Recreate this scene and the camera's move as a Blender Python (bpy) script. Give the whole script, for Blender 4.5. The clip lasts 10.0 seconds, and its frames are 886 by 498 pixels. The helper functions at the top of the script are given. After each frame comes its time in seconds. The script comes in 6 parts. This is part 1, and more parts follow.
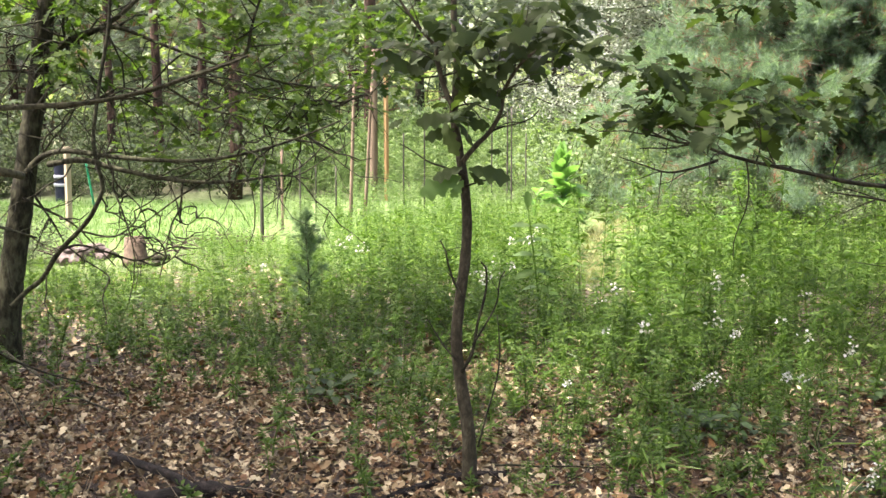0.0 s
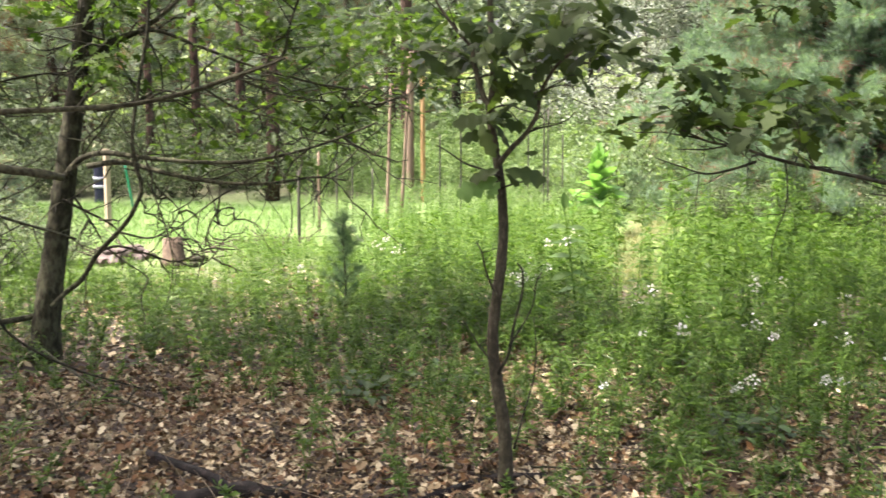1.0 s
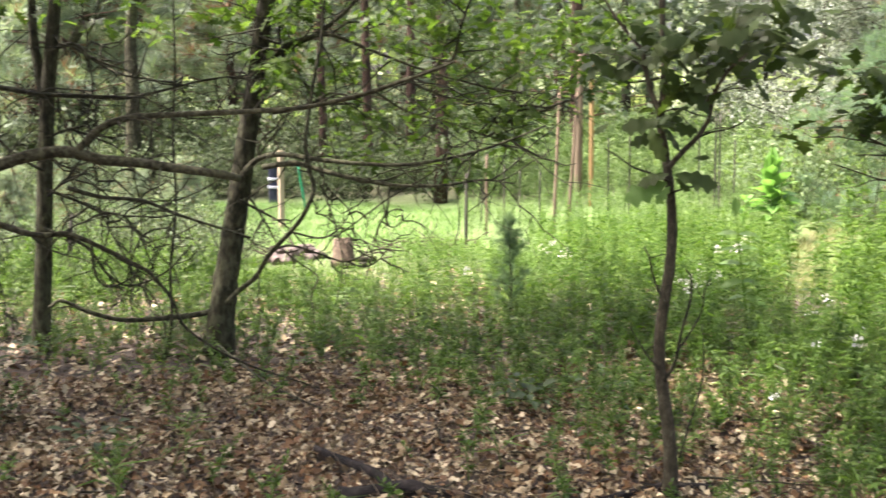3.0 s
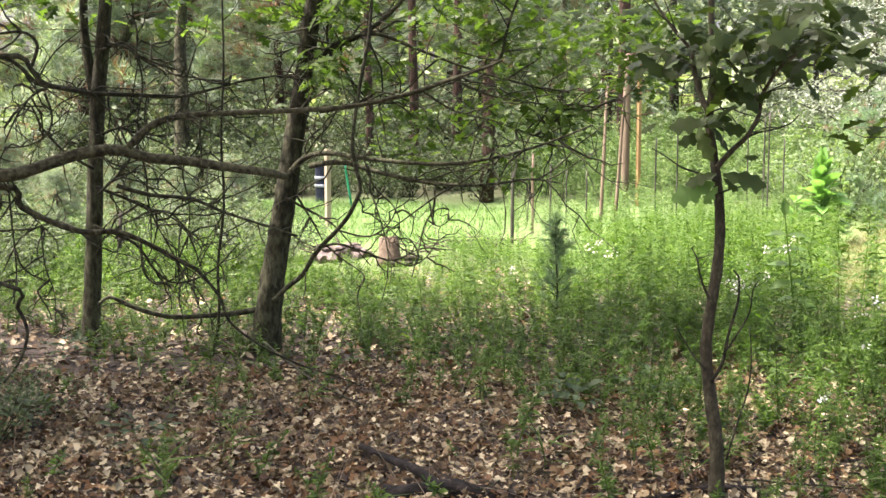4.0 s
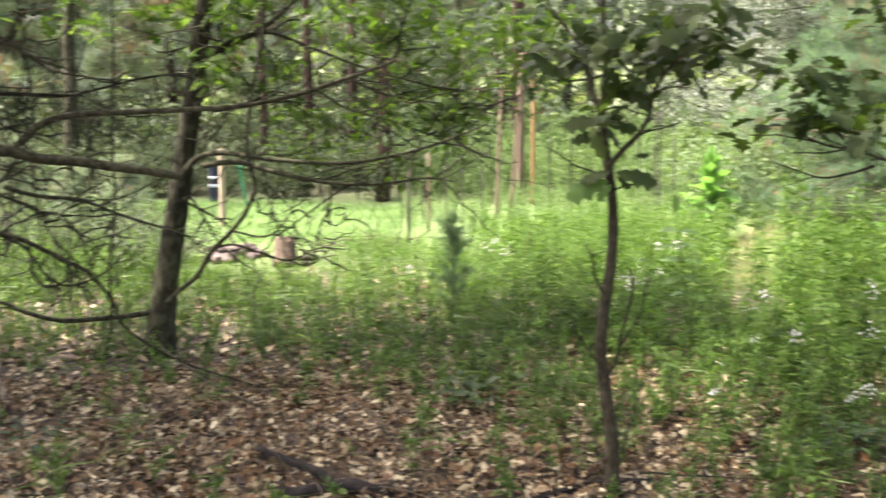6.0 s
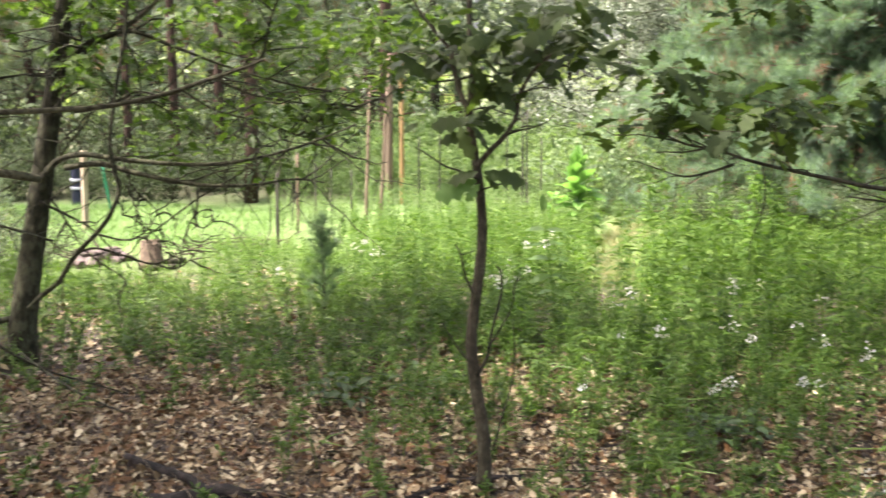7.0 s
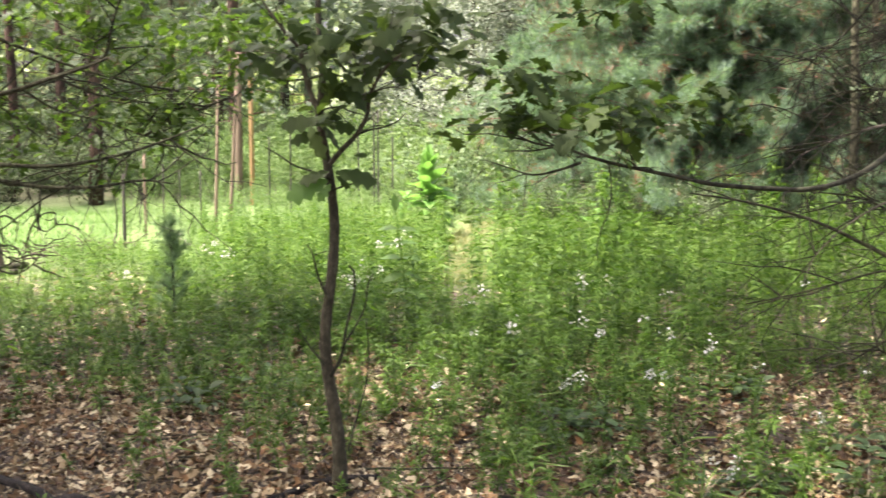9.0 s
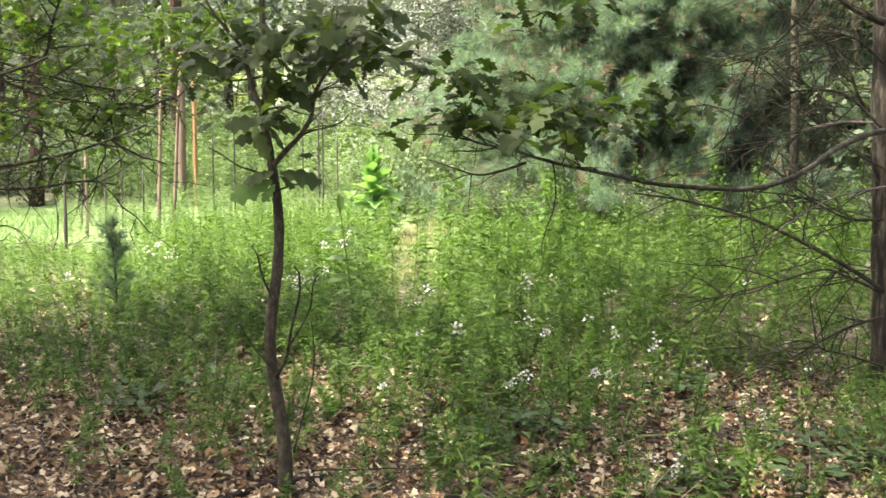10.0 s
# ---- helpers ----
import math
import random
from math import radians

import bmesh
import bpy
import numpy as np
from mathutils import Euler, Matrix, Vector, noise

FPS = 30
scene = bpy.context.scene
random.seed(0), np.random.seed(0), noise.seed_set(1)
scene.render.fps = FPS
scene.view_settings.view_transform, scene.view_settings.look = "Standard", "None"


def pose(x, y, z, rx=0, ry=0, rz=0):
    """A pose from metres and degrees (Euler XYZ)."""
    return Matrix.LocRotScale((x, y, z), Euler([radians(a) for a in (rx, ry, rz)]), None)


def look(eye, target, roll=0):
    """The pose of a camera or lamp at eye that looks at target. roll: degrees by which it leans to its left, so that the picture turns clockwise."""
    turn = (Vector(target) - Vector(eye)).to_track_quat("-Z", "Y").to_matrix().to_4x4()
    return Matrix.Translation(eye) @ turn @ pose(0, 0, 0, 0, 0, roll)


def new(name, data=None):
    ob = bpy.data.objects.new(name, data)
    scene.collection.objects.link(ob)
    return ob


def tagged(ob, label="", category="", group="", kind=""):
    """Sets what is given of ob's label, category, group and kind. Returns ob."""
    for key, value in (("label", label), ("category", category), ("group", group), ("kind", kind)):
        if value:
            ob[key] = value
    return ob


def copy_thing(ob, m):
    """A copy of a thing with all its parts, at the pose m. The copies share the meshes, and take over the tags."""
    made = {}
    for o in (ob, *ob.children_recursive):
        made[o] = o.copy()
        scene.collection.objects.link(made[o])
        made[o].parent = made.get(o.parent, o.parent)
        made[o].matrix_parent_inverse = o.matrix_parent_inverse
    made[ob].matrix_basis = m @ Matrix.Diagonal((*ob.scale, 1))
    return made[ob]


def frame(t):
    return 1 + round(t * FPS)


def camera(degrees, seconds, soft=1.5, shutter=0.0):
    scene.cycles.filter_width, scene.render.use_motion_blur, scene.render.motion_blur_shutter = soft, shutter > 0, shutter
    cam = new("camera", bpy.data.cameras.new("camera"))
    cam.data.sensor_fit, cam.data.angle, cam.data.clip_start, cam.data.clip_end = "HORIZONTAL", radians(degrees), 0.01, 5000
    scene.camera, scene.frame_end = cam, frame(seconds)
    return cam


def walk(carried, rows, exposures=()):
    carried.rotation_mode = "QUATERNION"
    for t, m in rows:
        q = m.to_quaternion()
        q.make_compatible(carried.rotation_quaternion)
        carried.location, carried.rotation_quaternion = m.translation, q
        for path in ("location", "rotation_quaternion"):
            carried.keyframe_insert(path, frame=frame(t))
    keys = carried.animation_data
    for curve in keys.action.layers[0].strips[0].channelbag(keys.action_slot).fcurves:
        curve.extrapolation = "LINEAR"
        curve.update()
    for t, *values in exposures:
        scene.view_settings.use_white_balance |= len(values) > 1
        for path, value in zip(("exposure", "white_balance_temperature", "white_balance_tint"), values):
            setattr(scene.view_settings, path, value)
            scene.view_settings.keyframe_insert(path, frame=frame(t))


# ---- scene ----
# ------------------------------------------------------------ camera
cam = camera(38.45, 10.0, soft=1.5, shutter=0.85)
EYE = (0.0, 0.0, 1.5)
# seconds, heading to the right, tilt, roll in degrees: a pan on a fixed stand
PAN = [
        (0.0, -0.00, -6.86, -0.01),
        (0.5, -0.25, -6.86, -0.13),
        (1.0, -1.65, -6.79, -0.14),
        (1.5, -3.00, -6.72, -0.02),
        (2.0, -5.00, -6.70, -0.05),
        (2.5, -7.44, -6.65, 0.01),
        (3.0, -9.19, -6.63, -0.05),
        (3.2, -10.02, -6.64, -0.02),
        (4.3, -11.30, -6.67, 0.02),
        (4.5, -11.13, -6.67, 0.03),
        (5.0, -10.81, -6.71, 0.07),
        (5.2, -10.72, -6.73, 0.13),
        (6.3, -4.55, -6.69, -0.05),
        (6.5, -3.41, -6.68, 0.00),
        (7.0, -0.69, -6.69, 0.00),
        (7.5, 1.40, -6.69, 0.05),
        (8.0, 2.96, -6.69, 0.08),
        (8.5, 4.22, -6.69, 0.04),
        (9.0, 6.00, -6.71, -0.01),
        (9.5, 7.61, -6.70, 0.03),
        (10.0, 8.48, -6.70, 0.06),
]
walk(cam, [(t, pose(*EYE, 90 + tilt, 0, -turn) @ pose(0, 0, 0, 0, 0, roll)) for t, turn, tilt, roll in PAN],
     exposures=[(0.0, 2.83, 6550, 18), (10.0, 2.83, 6550, 18)])

# ------------------------------------------------------------ sky and sun
SUN_EL, SUN_AZ = 62.0, -100.0          # height, bearing from straight ahead (to the left is negative)
world = bpy.data.worlds.new("sky")
scene.world = world
world.use_nodes = True
wn = world.node_tree
sky = wn.nodes.new("ShaderNodeTexSky")
sky.sky_type, sky.sun_disc = "NISHITA", False
sky.sun_elevation, sky.sun_rotation = radians(SUN_EL), radians(SUN_AZ)
sky.air_density, sky.dust_density, sky.ozone_density = 0.5, 8.0, 0.3
wn.links.new(sky.outputs[0], wn.nodes["Background"].inputs[0])
wn.nodes["Background"].inputs[1].default_value = 0.15
sun = new("sun", bpy.data.lights.new("sun", "SUN"))
sun.data.energy, sun.data.angle, sun.data.color = 2.2, radians(0.6), (1.0, 0.95, 0.86)
sun_way = Vector((math.sin(radians(SUN_AZ)) * math.cos(radians(SUN_EL)),
                  math.cos(radians(SUN_AZ)) * math.cos(radians(SUN_EL)), math.sin(radians(SUN_EL))))
sun.matrix_world = look(sun_way * 60, (0, 0, 0))

RNG = np.random.default_rng(7)


# ------------------------------------------------------------ materials
def material(name):
    m = bpy.data.materials.new(name)
    m.use_nodes = True
    t = m.node_tree
    return m, t, t.nodes["Principled BSDF"], t.nodes["Material Output"]


def node(t, kind, **values):
    n = t.nodes.new("ShaderNode" + kind)
    for k, v in values.items():
        n.inputs[k.replace("_", " ")].default_value = v
    return n


def ramp(t, factor, stops):
    n = t.nodes.new("ShaderNodeValToRGB")
    e = n.color_ramp.elements
    while len(e) < len(stops):
        e.new(0.5)
    for s, (pos, col) in zip(e, stops):
        s.position, s.color = pos, (*col, 1)
    t.links.new(factor, n.inputs[0])
    return n.outputs[0]


def leaf_material(name, dark, mid, light, glow=0.35, rough=0.45, patch=0.6, scale=30.0, tint=(1.5, 1.7, 0.7, 1), drift=0.5):
    """Leaves: a colour of its own for each leaf, drifting slowly over the plant, blotches, and light coming through."""
    m, t, p, out = material(name)
    geo = t.nodes.new("ShaderNodeNewGeometry")
    big = node(t, "TexNoise", Scale=patch, Detail=2.0)
    t.links.new(geo.outputs["Position"], big.inputs["Vector"])
    fine = node(t, "TexNoise", Scale=scale, Detail=3.0)
    t.links.new(geo.outputs["Position"], fine.inputs["Vector"])
    mix = t.nodes.new("ShaderNodeMath")
    mix.operation = "MULTIPLY_ADD"
    t.links.new(geo.outputs["Random Per Island"], mix.inputs[0])
    mix.inputs[1].default_value = 0.6
    add = t.nodes.new("ShaderNodeMath")
    add.operation = "MULTIPLY_ADD"
    t.links.new(fine.outputs[0], add.inputs[0])
    add.inputs[1].default_value = 0.25
    add2 = t.nodes.new("ShaderNodeMath")
    add2.operation = "MULTIPLY_ADD"
    t.links.new(big.outputs[0], add2.inputs[0])
    add2.inputs[1].default_value, add2.inputs[2].default_value = drift, 0.05 - 0.5 * drift
    t.links.new(add2.outputs[0], add.inputs[2])
    t.links.new(add.outputs[0], mix.inputs[2])
    col = ramp(t, mix.outputs[0], [(0.1, dark), (0.5, mid), (0.9, light)])
    t.links.new(col, p.inputs["Base Color"])
    p.inputs["Roughness"].default_value = rough
    p.inputs["Specular IOR Level"].default_value = 0.2
    if glow > 0:
        tr = node(t, "BsdfTranslucent")
        warm = t.nodes.new("ShaderNodeMix")
        warm.data_type, warm.blend_type = "RGBA", "MULTIPLY"
        warm.inputs[0].default_value = 1.0
        t.links.new(col, warm.inputs[6])
        warm.inputs[7].default_value = tint
        t.links.new(warm.outputs[2], tr.inputs[0])
        ms = t.nodes.new("ShaderNodeMixShader")
        ms.inputs[0].default_value = glow
        t.links.new(p.outputs[0], ms.inputs[1])
        t.links.new(tr.outputs[0], ms.inputs[2])
        t.links.new(ms.outputs[0], out.inputs[0])
    return m


def litter_material():
    """Fallen leaves: bleached, tan, rusty and rotten ones side by side, blotched and veined."""
    m, t, p, out = material("fallen_leaf")
    geo = t.nodes.new("ShaderNodeNewGeometry")
    drift = node(t, "TexNoise", Scale=1.7, Detail=3.0)
    blot = node(t, "TexNoise", Scale=55.0, Detail=4.0, Roughness=0.7)
    for n in (drift, blot):
        t.links.new(geo.outputs["Position"], n.inputs["Vector"])
    info = t.nodes.new("ShaderNodeObjectInfo")
    one = t.nodes.new("ShaderNodeMath")
    one.operation = "ADD"
    t.links.new(geo.outputs["Random Per Island"], one.inputs[0])
    t.links.new(info.outputs["Random"], one.inputs[1])
    frac = t.nodes.new("ShaderNodeMath")
    frac.operation = "FRACT"
    t.links.new(one.outputs[0], frac.inputs[0])
    a = t.nodes.new("ShaderNodeMath")
    a.operation = "MULTIPLY_ADD"
    t.links.new(drift.outputs[0], a.inputs[0])
    a.inputs[1].default_value, a.inputs[2].default_value = 0.7, -0.4
    b = t.nodes.new("ShaderNodeMath")
    b.operation = "MULTIPLY_ADD"
    t.links.new(blot.outputs[0], b.inputs[0])
    b.inputs[1].default_value = 0.22
    t.links.new(a.outputs[0], b.inputs[2])
    c = t.nodes.new("ShaderNodeMath")
    c.operation = "ADD"
    t.links.new(frac.outputs[0], c.inputs[0])
    t.links.new(b.outputs[0], c.inputs[1])
    col = ramp(t, c.outputs[0], [(0.0, (0.0187, 0.0118, 0.00563)), (0.18, (0.0499, 0.0265, 0.0105)), (0.36, (0.117, 0.0588, 0.0193)), (0.5, (0.123, 0.0833, 0.0402)), (0.66, (0.164, 0.12, 0.0595)), (0.82, (0.25, 0.201, 0.117)), (0.98, (0.416, 0.358, 0.229))])
    t.links.new(col, p.inputs["Base Color"])
    p.inputs["Roughness"].default_value = 0.7
    p.inputs["Specular IOR Level"].default_value = 0.3
    bp = node(t, "Bump", Strength=0.5, Distance=0.004)
    t.links.new(blot.outputs[0], bp.inputs["Height"])
    t.links.new(bp.outputs[0], p.inputs["Normal"])
    return m


def rough_material(name, stops, scale=8.0, stretch=(1, 1, 1), rough=0.9, bump=0.4, distance=0.01, detail=8.0, patch=0.9):
    """Bark, soil, wood: coarse and fine variation, with relief."""
    m, t, p, out = material(name)
    co = t.nodes.new("ShaderNodeTexCoord")
    mp = t.nodes.new("ShaderNodeMapping")
    mp.inputs["Scale"].default_value = stretch
    t.links.new(co.outputs["Object"], mp.inputs[0])
    n1 = node(t, "TexNoise", Scale=scale, Detail=detail, Roughness=0.65)
    t.links.new(mp.outputs[0], n1.inputs["Vector"])
    n2 = node(t, "TexNoise", Scale=patch, Detail=3.0)
    t.links.new(co.outputs["Object"], n2.inputs["Vector"])
    mix = t.nodes.new("ShaderNodeMix")
    mix.inputs[0].default_value = 0.35
    t.links.new(n1.outputs[0], mix.inputs[2])
    t.links.new(n2.outputs[0], mix.inputs[3])
    stops = [(0.5 + (at_ - 0.5) * 0.42, col) for at_, col in stops]
    t.links.new(ramp(t, mix.outputs[0], stops), p.inputs["Base Color"])
    p.inputs["Roughness"].default_value = rough
    p.inputs["Specular IOR Level"].default_value = 0.25
    b = node(t, "Bump", Strength=bump, Distance=distance)
    t.links.new(n1.outputs[0], b.inputs["Height"])
    t.links.new(b.outputs[0], p.inputs["Normal"])
    return m


BARK = rough_material("bark_grey_brown", [(0.3, (0.01161, 0.01091, 0.005472)), (0.5, (0.03328, 0.0323, 0.0171)), (0.72, (0.0774, 0.07857, 0.04378))],
                      34, (1, 1, 0.45), bump=0.9, distance=0.01)
BARK_BOUGH = rough_material("bark_bough", [(0.3, (0.01376, 0.01215, 0.00576)), (0.5, (0.04128, 0.0378, 0.01944)), (0.72, (0.0946, 0.09, 0.0504))], 34, (1, 1, 1), bump=0.9, distance=0.01)
BARK_SAPLING = rough_material("bark_sapling", [(0.3, (0.0224, 0.01932, 0.0112)), (0.5, (0.044, 0.03948, 0.0238)), (0.72, (0.08, 0.07476, 0.0476))],
                              60, (1, 1, 0.5), bump=0.5, distance=0.005)
BARK_DEAD = rough_material("bark_dead_twigs", [(0.3, (0.009804, 0.00945, 0.004788)), (0.55, (0.03023, 0.0297, 0.01573)), (0.8, (0.07516, 0.0774, 0.04241))],
                           30, (1, 1, 1), bump=0.4, distance=0.004)
PALE_BARK = rough_material("bark_peeled", [(0.3, (0.05, 0.042, 0.035)), (0.55, (0.12, 0.1, 0.085)), (0.8, (0.22, 0.19, 0.165))], 30, bump=0.4, distance=0.004)
BARK_PINE = rough_material("bark_pine", [(0.3, (0.01364, 0.008398, 0.00578)), (0.5, (0.04092, 0.02455, 0.01676)), (0.75, (0.08866, 0.05685, 0.0393))],
                           18, (1, 1, 0.3), bump=0.9, distance=0.02)
PINE_TWIG = rough_material("pine_twig", [(0.3, (0.09, 0.058, 0.042)), (0.55, (0.16, 0.108, 0.08)), (0.8, (0.24, 0.175, 0.13))], 20, bump=0.3, distance=0.004)
BARK_RIGHT = rough_material("bark_plated", [(0.3, (0.01152, 0.00962, 0.0062)), (0.5, (0.03312, 0.02886, 0.0186)), (0.7, (0.1008, 0.0925, 0.062))],
                            34, (1, 1, 0.2), bump=1.0, distance=0.015)
CHAR = rough_material("rotten_log", [(0.2, (0.004, 0.0035, 0.003)), (0.55, (0.015, 0.012, 0.01)), (0.85, (0.06, 0.048, 0.038))],
                      20, (1, 1, 1), bump=1.0, distance=0.02)
POST_WOOD = rough_material("weathered_stake", [(0.2, (0.072, 0.054, 0.0377)), (0.55, (0.144, 0.108, 0.0754)), (0.85, (0.216, 0.174, 0.1276))],
                           14, (1, 1, 0.12), bump=0.4, distance=0.004)
NEW_WOOD = rough_material("fresh_lumber", [(0.2, (0.21, 0.125, 0.05)), (0.55, (0.29, 0.185, 0.085)), (0.85, (0.35, 0.25, 0.14))],
                          10, (1, 1, 0.1), bump=0.2, distance=0.002)
PALE_WOOD = rough_material("pale_lumber", [(0.2, (0.2, 0.155, 0.1)), (0.55, (0.28, 0.23, 0.165)), (0.85, (0.33, 0.285, 0.22))],
                           10, (1, 1, 0.1), bump=0.2, distance=0.002)
CUT_WOOD = rough_material("cut_wood", [(0.2, (0.05, 0.037, 0.026)), (0.55, (0.105, 0.08, 0.056)), (0.85, (0.165, 0.13, 0.096))],
                          22, (1, 1, 1), bump=0.3, distance=0.004)
GREEN_METAL = rough_material("green_painted_pole", [(0.2, (0.006, 0.12, 0.054)), (0.8, (0.018, 0.216, 0.102))], 5, rough=0.4, bump=0.05)
DARK_POST = rough_material("dark_stake", [(0.2, (0.02, 0.02, 0.016)), (0.8, (0.08, 0.075, 0.06))], 14, (1, 1, 0.2), bump=0.3, distance=0.003)
STONE = rough_material("dull_stone", [(0.2, (0.045, 0.035, 0.031)), (0.8, (0.13, 0.105, 0.095))], 9, bump=0.6, distance=0.01)

OAK = leaf_material("oak_leaf", (0.024, 0.046, 0.01), (0.049, 0.084, 0.018), (0.09, 0.132, 0.032), glow=0.5)
# sapling and limb leaves: canopy shade is put into these two darker greens
OAK_SHADE = leaf_material("oak_leaf_shaded", (0.026, 0.041, 0.013), (0.044, 0.067, 0.02), (0.072, 0.1, 0.032), glow=0.42, rough=0.5)
LIMB_LEAF = leaf_material("limb_leaf_shaded", (0.017, 0.029, 0.008), (0.031, 0.05, 0.014), (0.052, 0.076, 0.023), glow=0.38, rough=0.7)
GOLDENROD = leaf_material("meadow_leaf", (0.026, 0.06, 0.008), (0.062, 0.122, 0.017), (0.125, 0.195, 0.038), glow=0.35, rough=0.55)
# paler than the meadow leaf: the garden's sunlight is put into the colour
GARDEN = leaf_material("garden_leaf_sunlit", (0.04, 0.078, 0.022), (0.09, 0.15, 0.046), (0.18, 0.24, 0.1), glow=0.35, rough=0.55, tint=(1.4, 1.55, 0.85, 1))
WEED = leaf_material("floor_weed_leaf", (0.026, 0.056, 0.009), (0.062, 0.115, 0.019), (0.12, 0.185, 0.04), glow=0.35)
GRASS = leaf_material("grass_blade", (0.05, 0.096, 0.026), (0.088, 0.158, 0.048), (0.15, 0.225, 0.08), glow=0.28, rough=0.6)
DRY_GRASS = leaf_material("dry_grass", (0.075, 0.1, 0.032), (0.125, 0.14, 0.055), (0.2, 0.18, 0.095), glow=0.2, rough=0.75)
BIG_LEAF = leaf_material("broad_leaf", (0.07, 0.152, 0.036), (0.115, 0.225, 0.06), (0.18, 0.3, 0.1), glow=0.42, rough=0.4, scale=14, tint=(1.3, 1.5, 0.8, 1))
BROAD_DULL = leaf_material("milkweed_and_backlit_leaf", (0.055, 0.11, 0.026), (0.085, 0.155, 0.04), (0.125, 0.2, 0.06), glow=0.35, rough=0.5)
DARK_LEAF = leaf_material("dark_herb_leaf", (0.018, 0.037, 0.013), (0.032, 0.056, 0.02), (0.055, 0.082, 0.036), glow=0.25, rough=0.5)
PINE = leaf_material("white_pine_needle", (0.06, 0.098, 0.072), (0.11, 0.165, 0.125), (0.19, 0.265, 0.21), glow=0.5, rough=0.5, patch=0.9)
# pines by the lawn: haze and sun are put into pale grey-green needles
PINE_PALE = leaf_material("pine_needle_hazed", (0.098, 0.132, 0.1), (0.185, 0.235, 0.18), (0.3, 0.355, 0.29), glow=0.3, rough=0.55)
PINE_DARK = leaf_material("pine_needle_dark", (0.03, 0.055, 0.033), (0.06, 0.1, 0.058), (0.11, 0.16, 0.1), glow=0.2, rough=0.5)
PINE_DRY = leaf_material("pine_needle_dry", (0.1, 0.055, 0.032), (0.17, 0.098, 0.06), (0.25, 0.16, 0.105), glow=0.2, rough=0.6)
# very pale tones: haze over distance is put into the leaf colour
WOODS_FAR = leaf_material("distant_leaf_hazed", (0.102, 0.144, 0.066), (0.192, 0.24, 0.126), (0.3, 0.336, 0.216), glow=0.35, rough=0.6, patch=0.12)
SILVER = leaf_material("silvery_leaf", (0.075, 0.098, 0.06), (0.14, 0.17, 0.122), (0.235, 0.265, 0.215), glow=0.2, rough=0.5, tint=(1.2, 1.25, 0.95, 1))
# far trees: sunlight and haze are painted in as a paler, greyer green
FAR_LEAF = leaf_material("far_leaf_sun_paled", (0.075, 0.11, 0.064), (0.155, 0.205, 0.128), (0.27, 0.32, 0.22), glow=0.33, rough=0.5, patch=0.35, tint=(1.25, 1.3, 0.9, 1))
SHRUB_LEAF = leaf_material("shrub_leaf", (0.05, 0.085, 0.036), (0.105, 0.155, 0.075), (0.175, 0.225, 0.13), glow=0.4, rough=0.65, patch=0.35)
# dull dark leaf: the shade inside the woods is put into its colour
FAR_DIM = leaf_material("woods_leaf_shaded", (0.04, 0.058, 0.028), (0.072, 0.1, 0.05), (0.118, 0.152, 0.08), glow=0.36, rough=0.6, patch=0.4, tint=(1.3, 1.4, 0.85, 1))
LITTER = litter_material()
STALK = rough_material("dry_stalk", [(0.25, (0.12, 0.095, 0.06)), (0.55, (0.24, 0.2, 0.135)), (0.8, (0.4, 0.35, 0.26))], 30, bump=0.2, distance=0.002)
PETAL = leaf_material("white_petal", (0.34, 0.34, 0.36), (0.43, 0.43, 0.45), (0.54, 0.54, 0.55), glow=0.3, rough=0.6)


# ------------------------------------------------------------ mesh helpers
def mesh_from(name, verts, tris, mat, smooth=True):
    """A mesh object's data from arrays of corners and triangles."""
    me = bpy.data.meshes.new(name)
    verts, tris = np.asarray(verts, np.float32), np.asarray(tris, np.int32)
    me.vertices.add(len(verts))
    me.vertices.foreach_set("co", verts.ravel())
    me.loops.add(tris.size)
    me.loops.foreach_set("vertex_index", tris.ravel())
    me.polygons.add(len(tris))
    me.polygons.foreach_set("loop_start", np.arange(0, tris.size, 3, dtype=np.int32))
    me.polygons.foreach_set("loop_total", np.full(len(tris), 3, np.int32))
    me.polygons.foreach_set("use_smooth", np.full(len(tris), smooth, bool))
    me.update(calc_edges=True)
    me.materials.append(mat)
    return me


class Soup:
    """Collects pieces, then becomes one mesh."""

    def __init__(self):
        self.v, self.t, self.n = [], [], 0

    def add(self, verts, tris):
        self.v.append(np.asarray(verts, float))
        self.t.append(np.asarray(tris, int) + self.n)
        self.n += len(verts)

    def spread(self, template, place, turn, size):
        """Copies of a template (corners, triangles) at places, with turns (n x 3 x 3) and sizes (n or n x 3)."""
        tv, tt = template
        k, n = len(tv), len(place)
        if n == 0:
            return
        size = np.asarray(size, float)
        size = size[:, None] if size.ndim == 1 else size
        pts = tv[None] * size[:, None, :]
        pts = np.einsum("nij,nkj->nki", turn, pts) + np.asarray(place)[:, None, :]
        self.add(pts.reshape(-1, 3), (tt[None] + (np.arange(n) * k)[:, None, None]).reshape(-1, 3))

    def arrays(self):
        return np.concatenate(self.v), np.concatenate(self.t)

    def mesh(self, name, mat, smooth=True):
        return mesh_from(name, *self.arrays(), mat, smooth)


def thing(name, place=(0, 0, 0), label="", category="", group="", kind=""):
    ob = new(name)
    ob.empty_display_size = 0.1
    ob.location = place
    bpy.context.view_layer.update()
    return tagged(ob, label, category, group, kind)


def part(name, data, parent, label="", kind=""):
    """A mesh as one part of a thing; its corners are given in the thing's own space, or in world space for a thing at the origin."""
    ob = new(name, data)
    ob.parent = parent
    return tagged(ob, label, kind=kind)


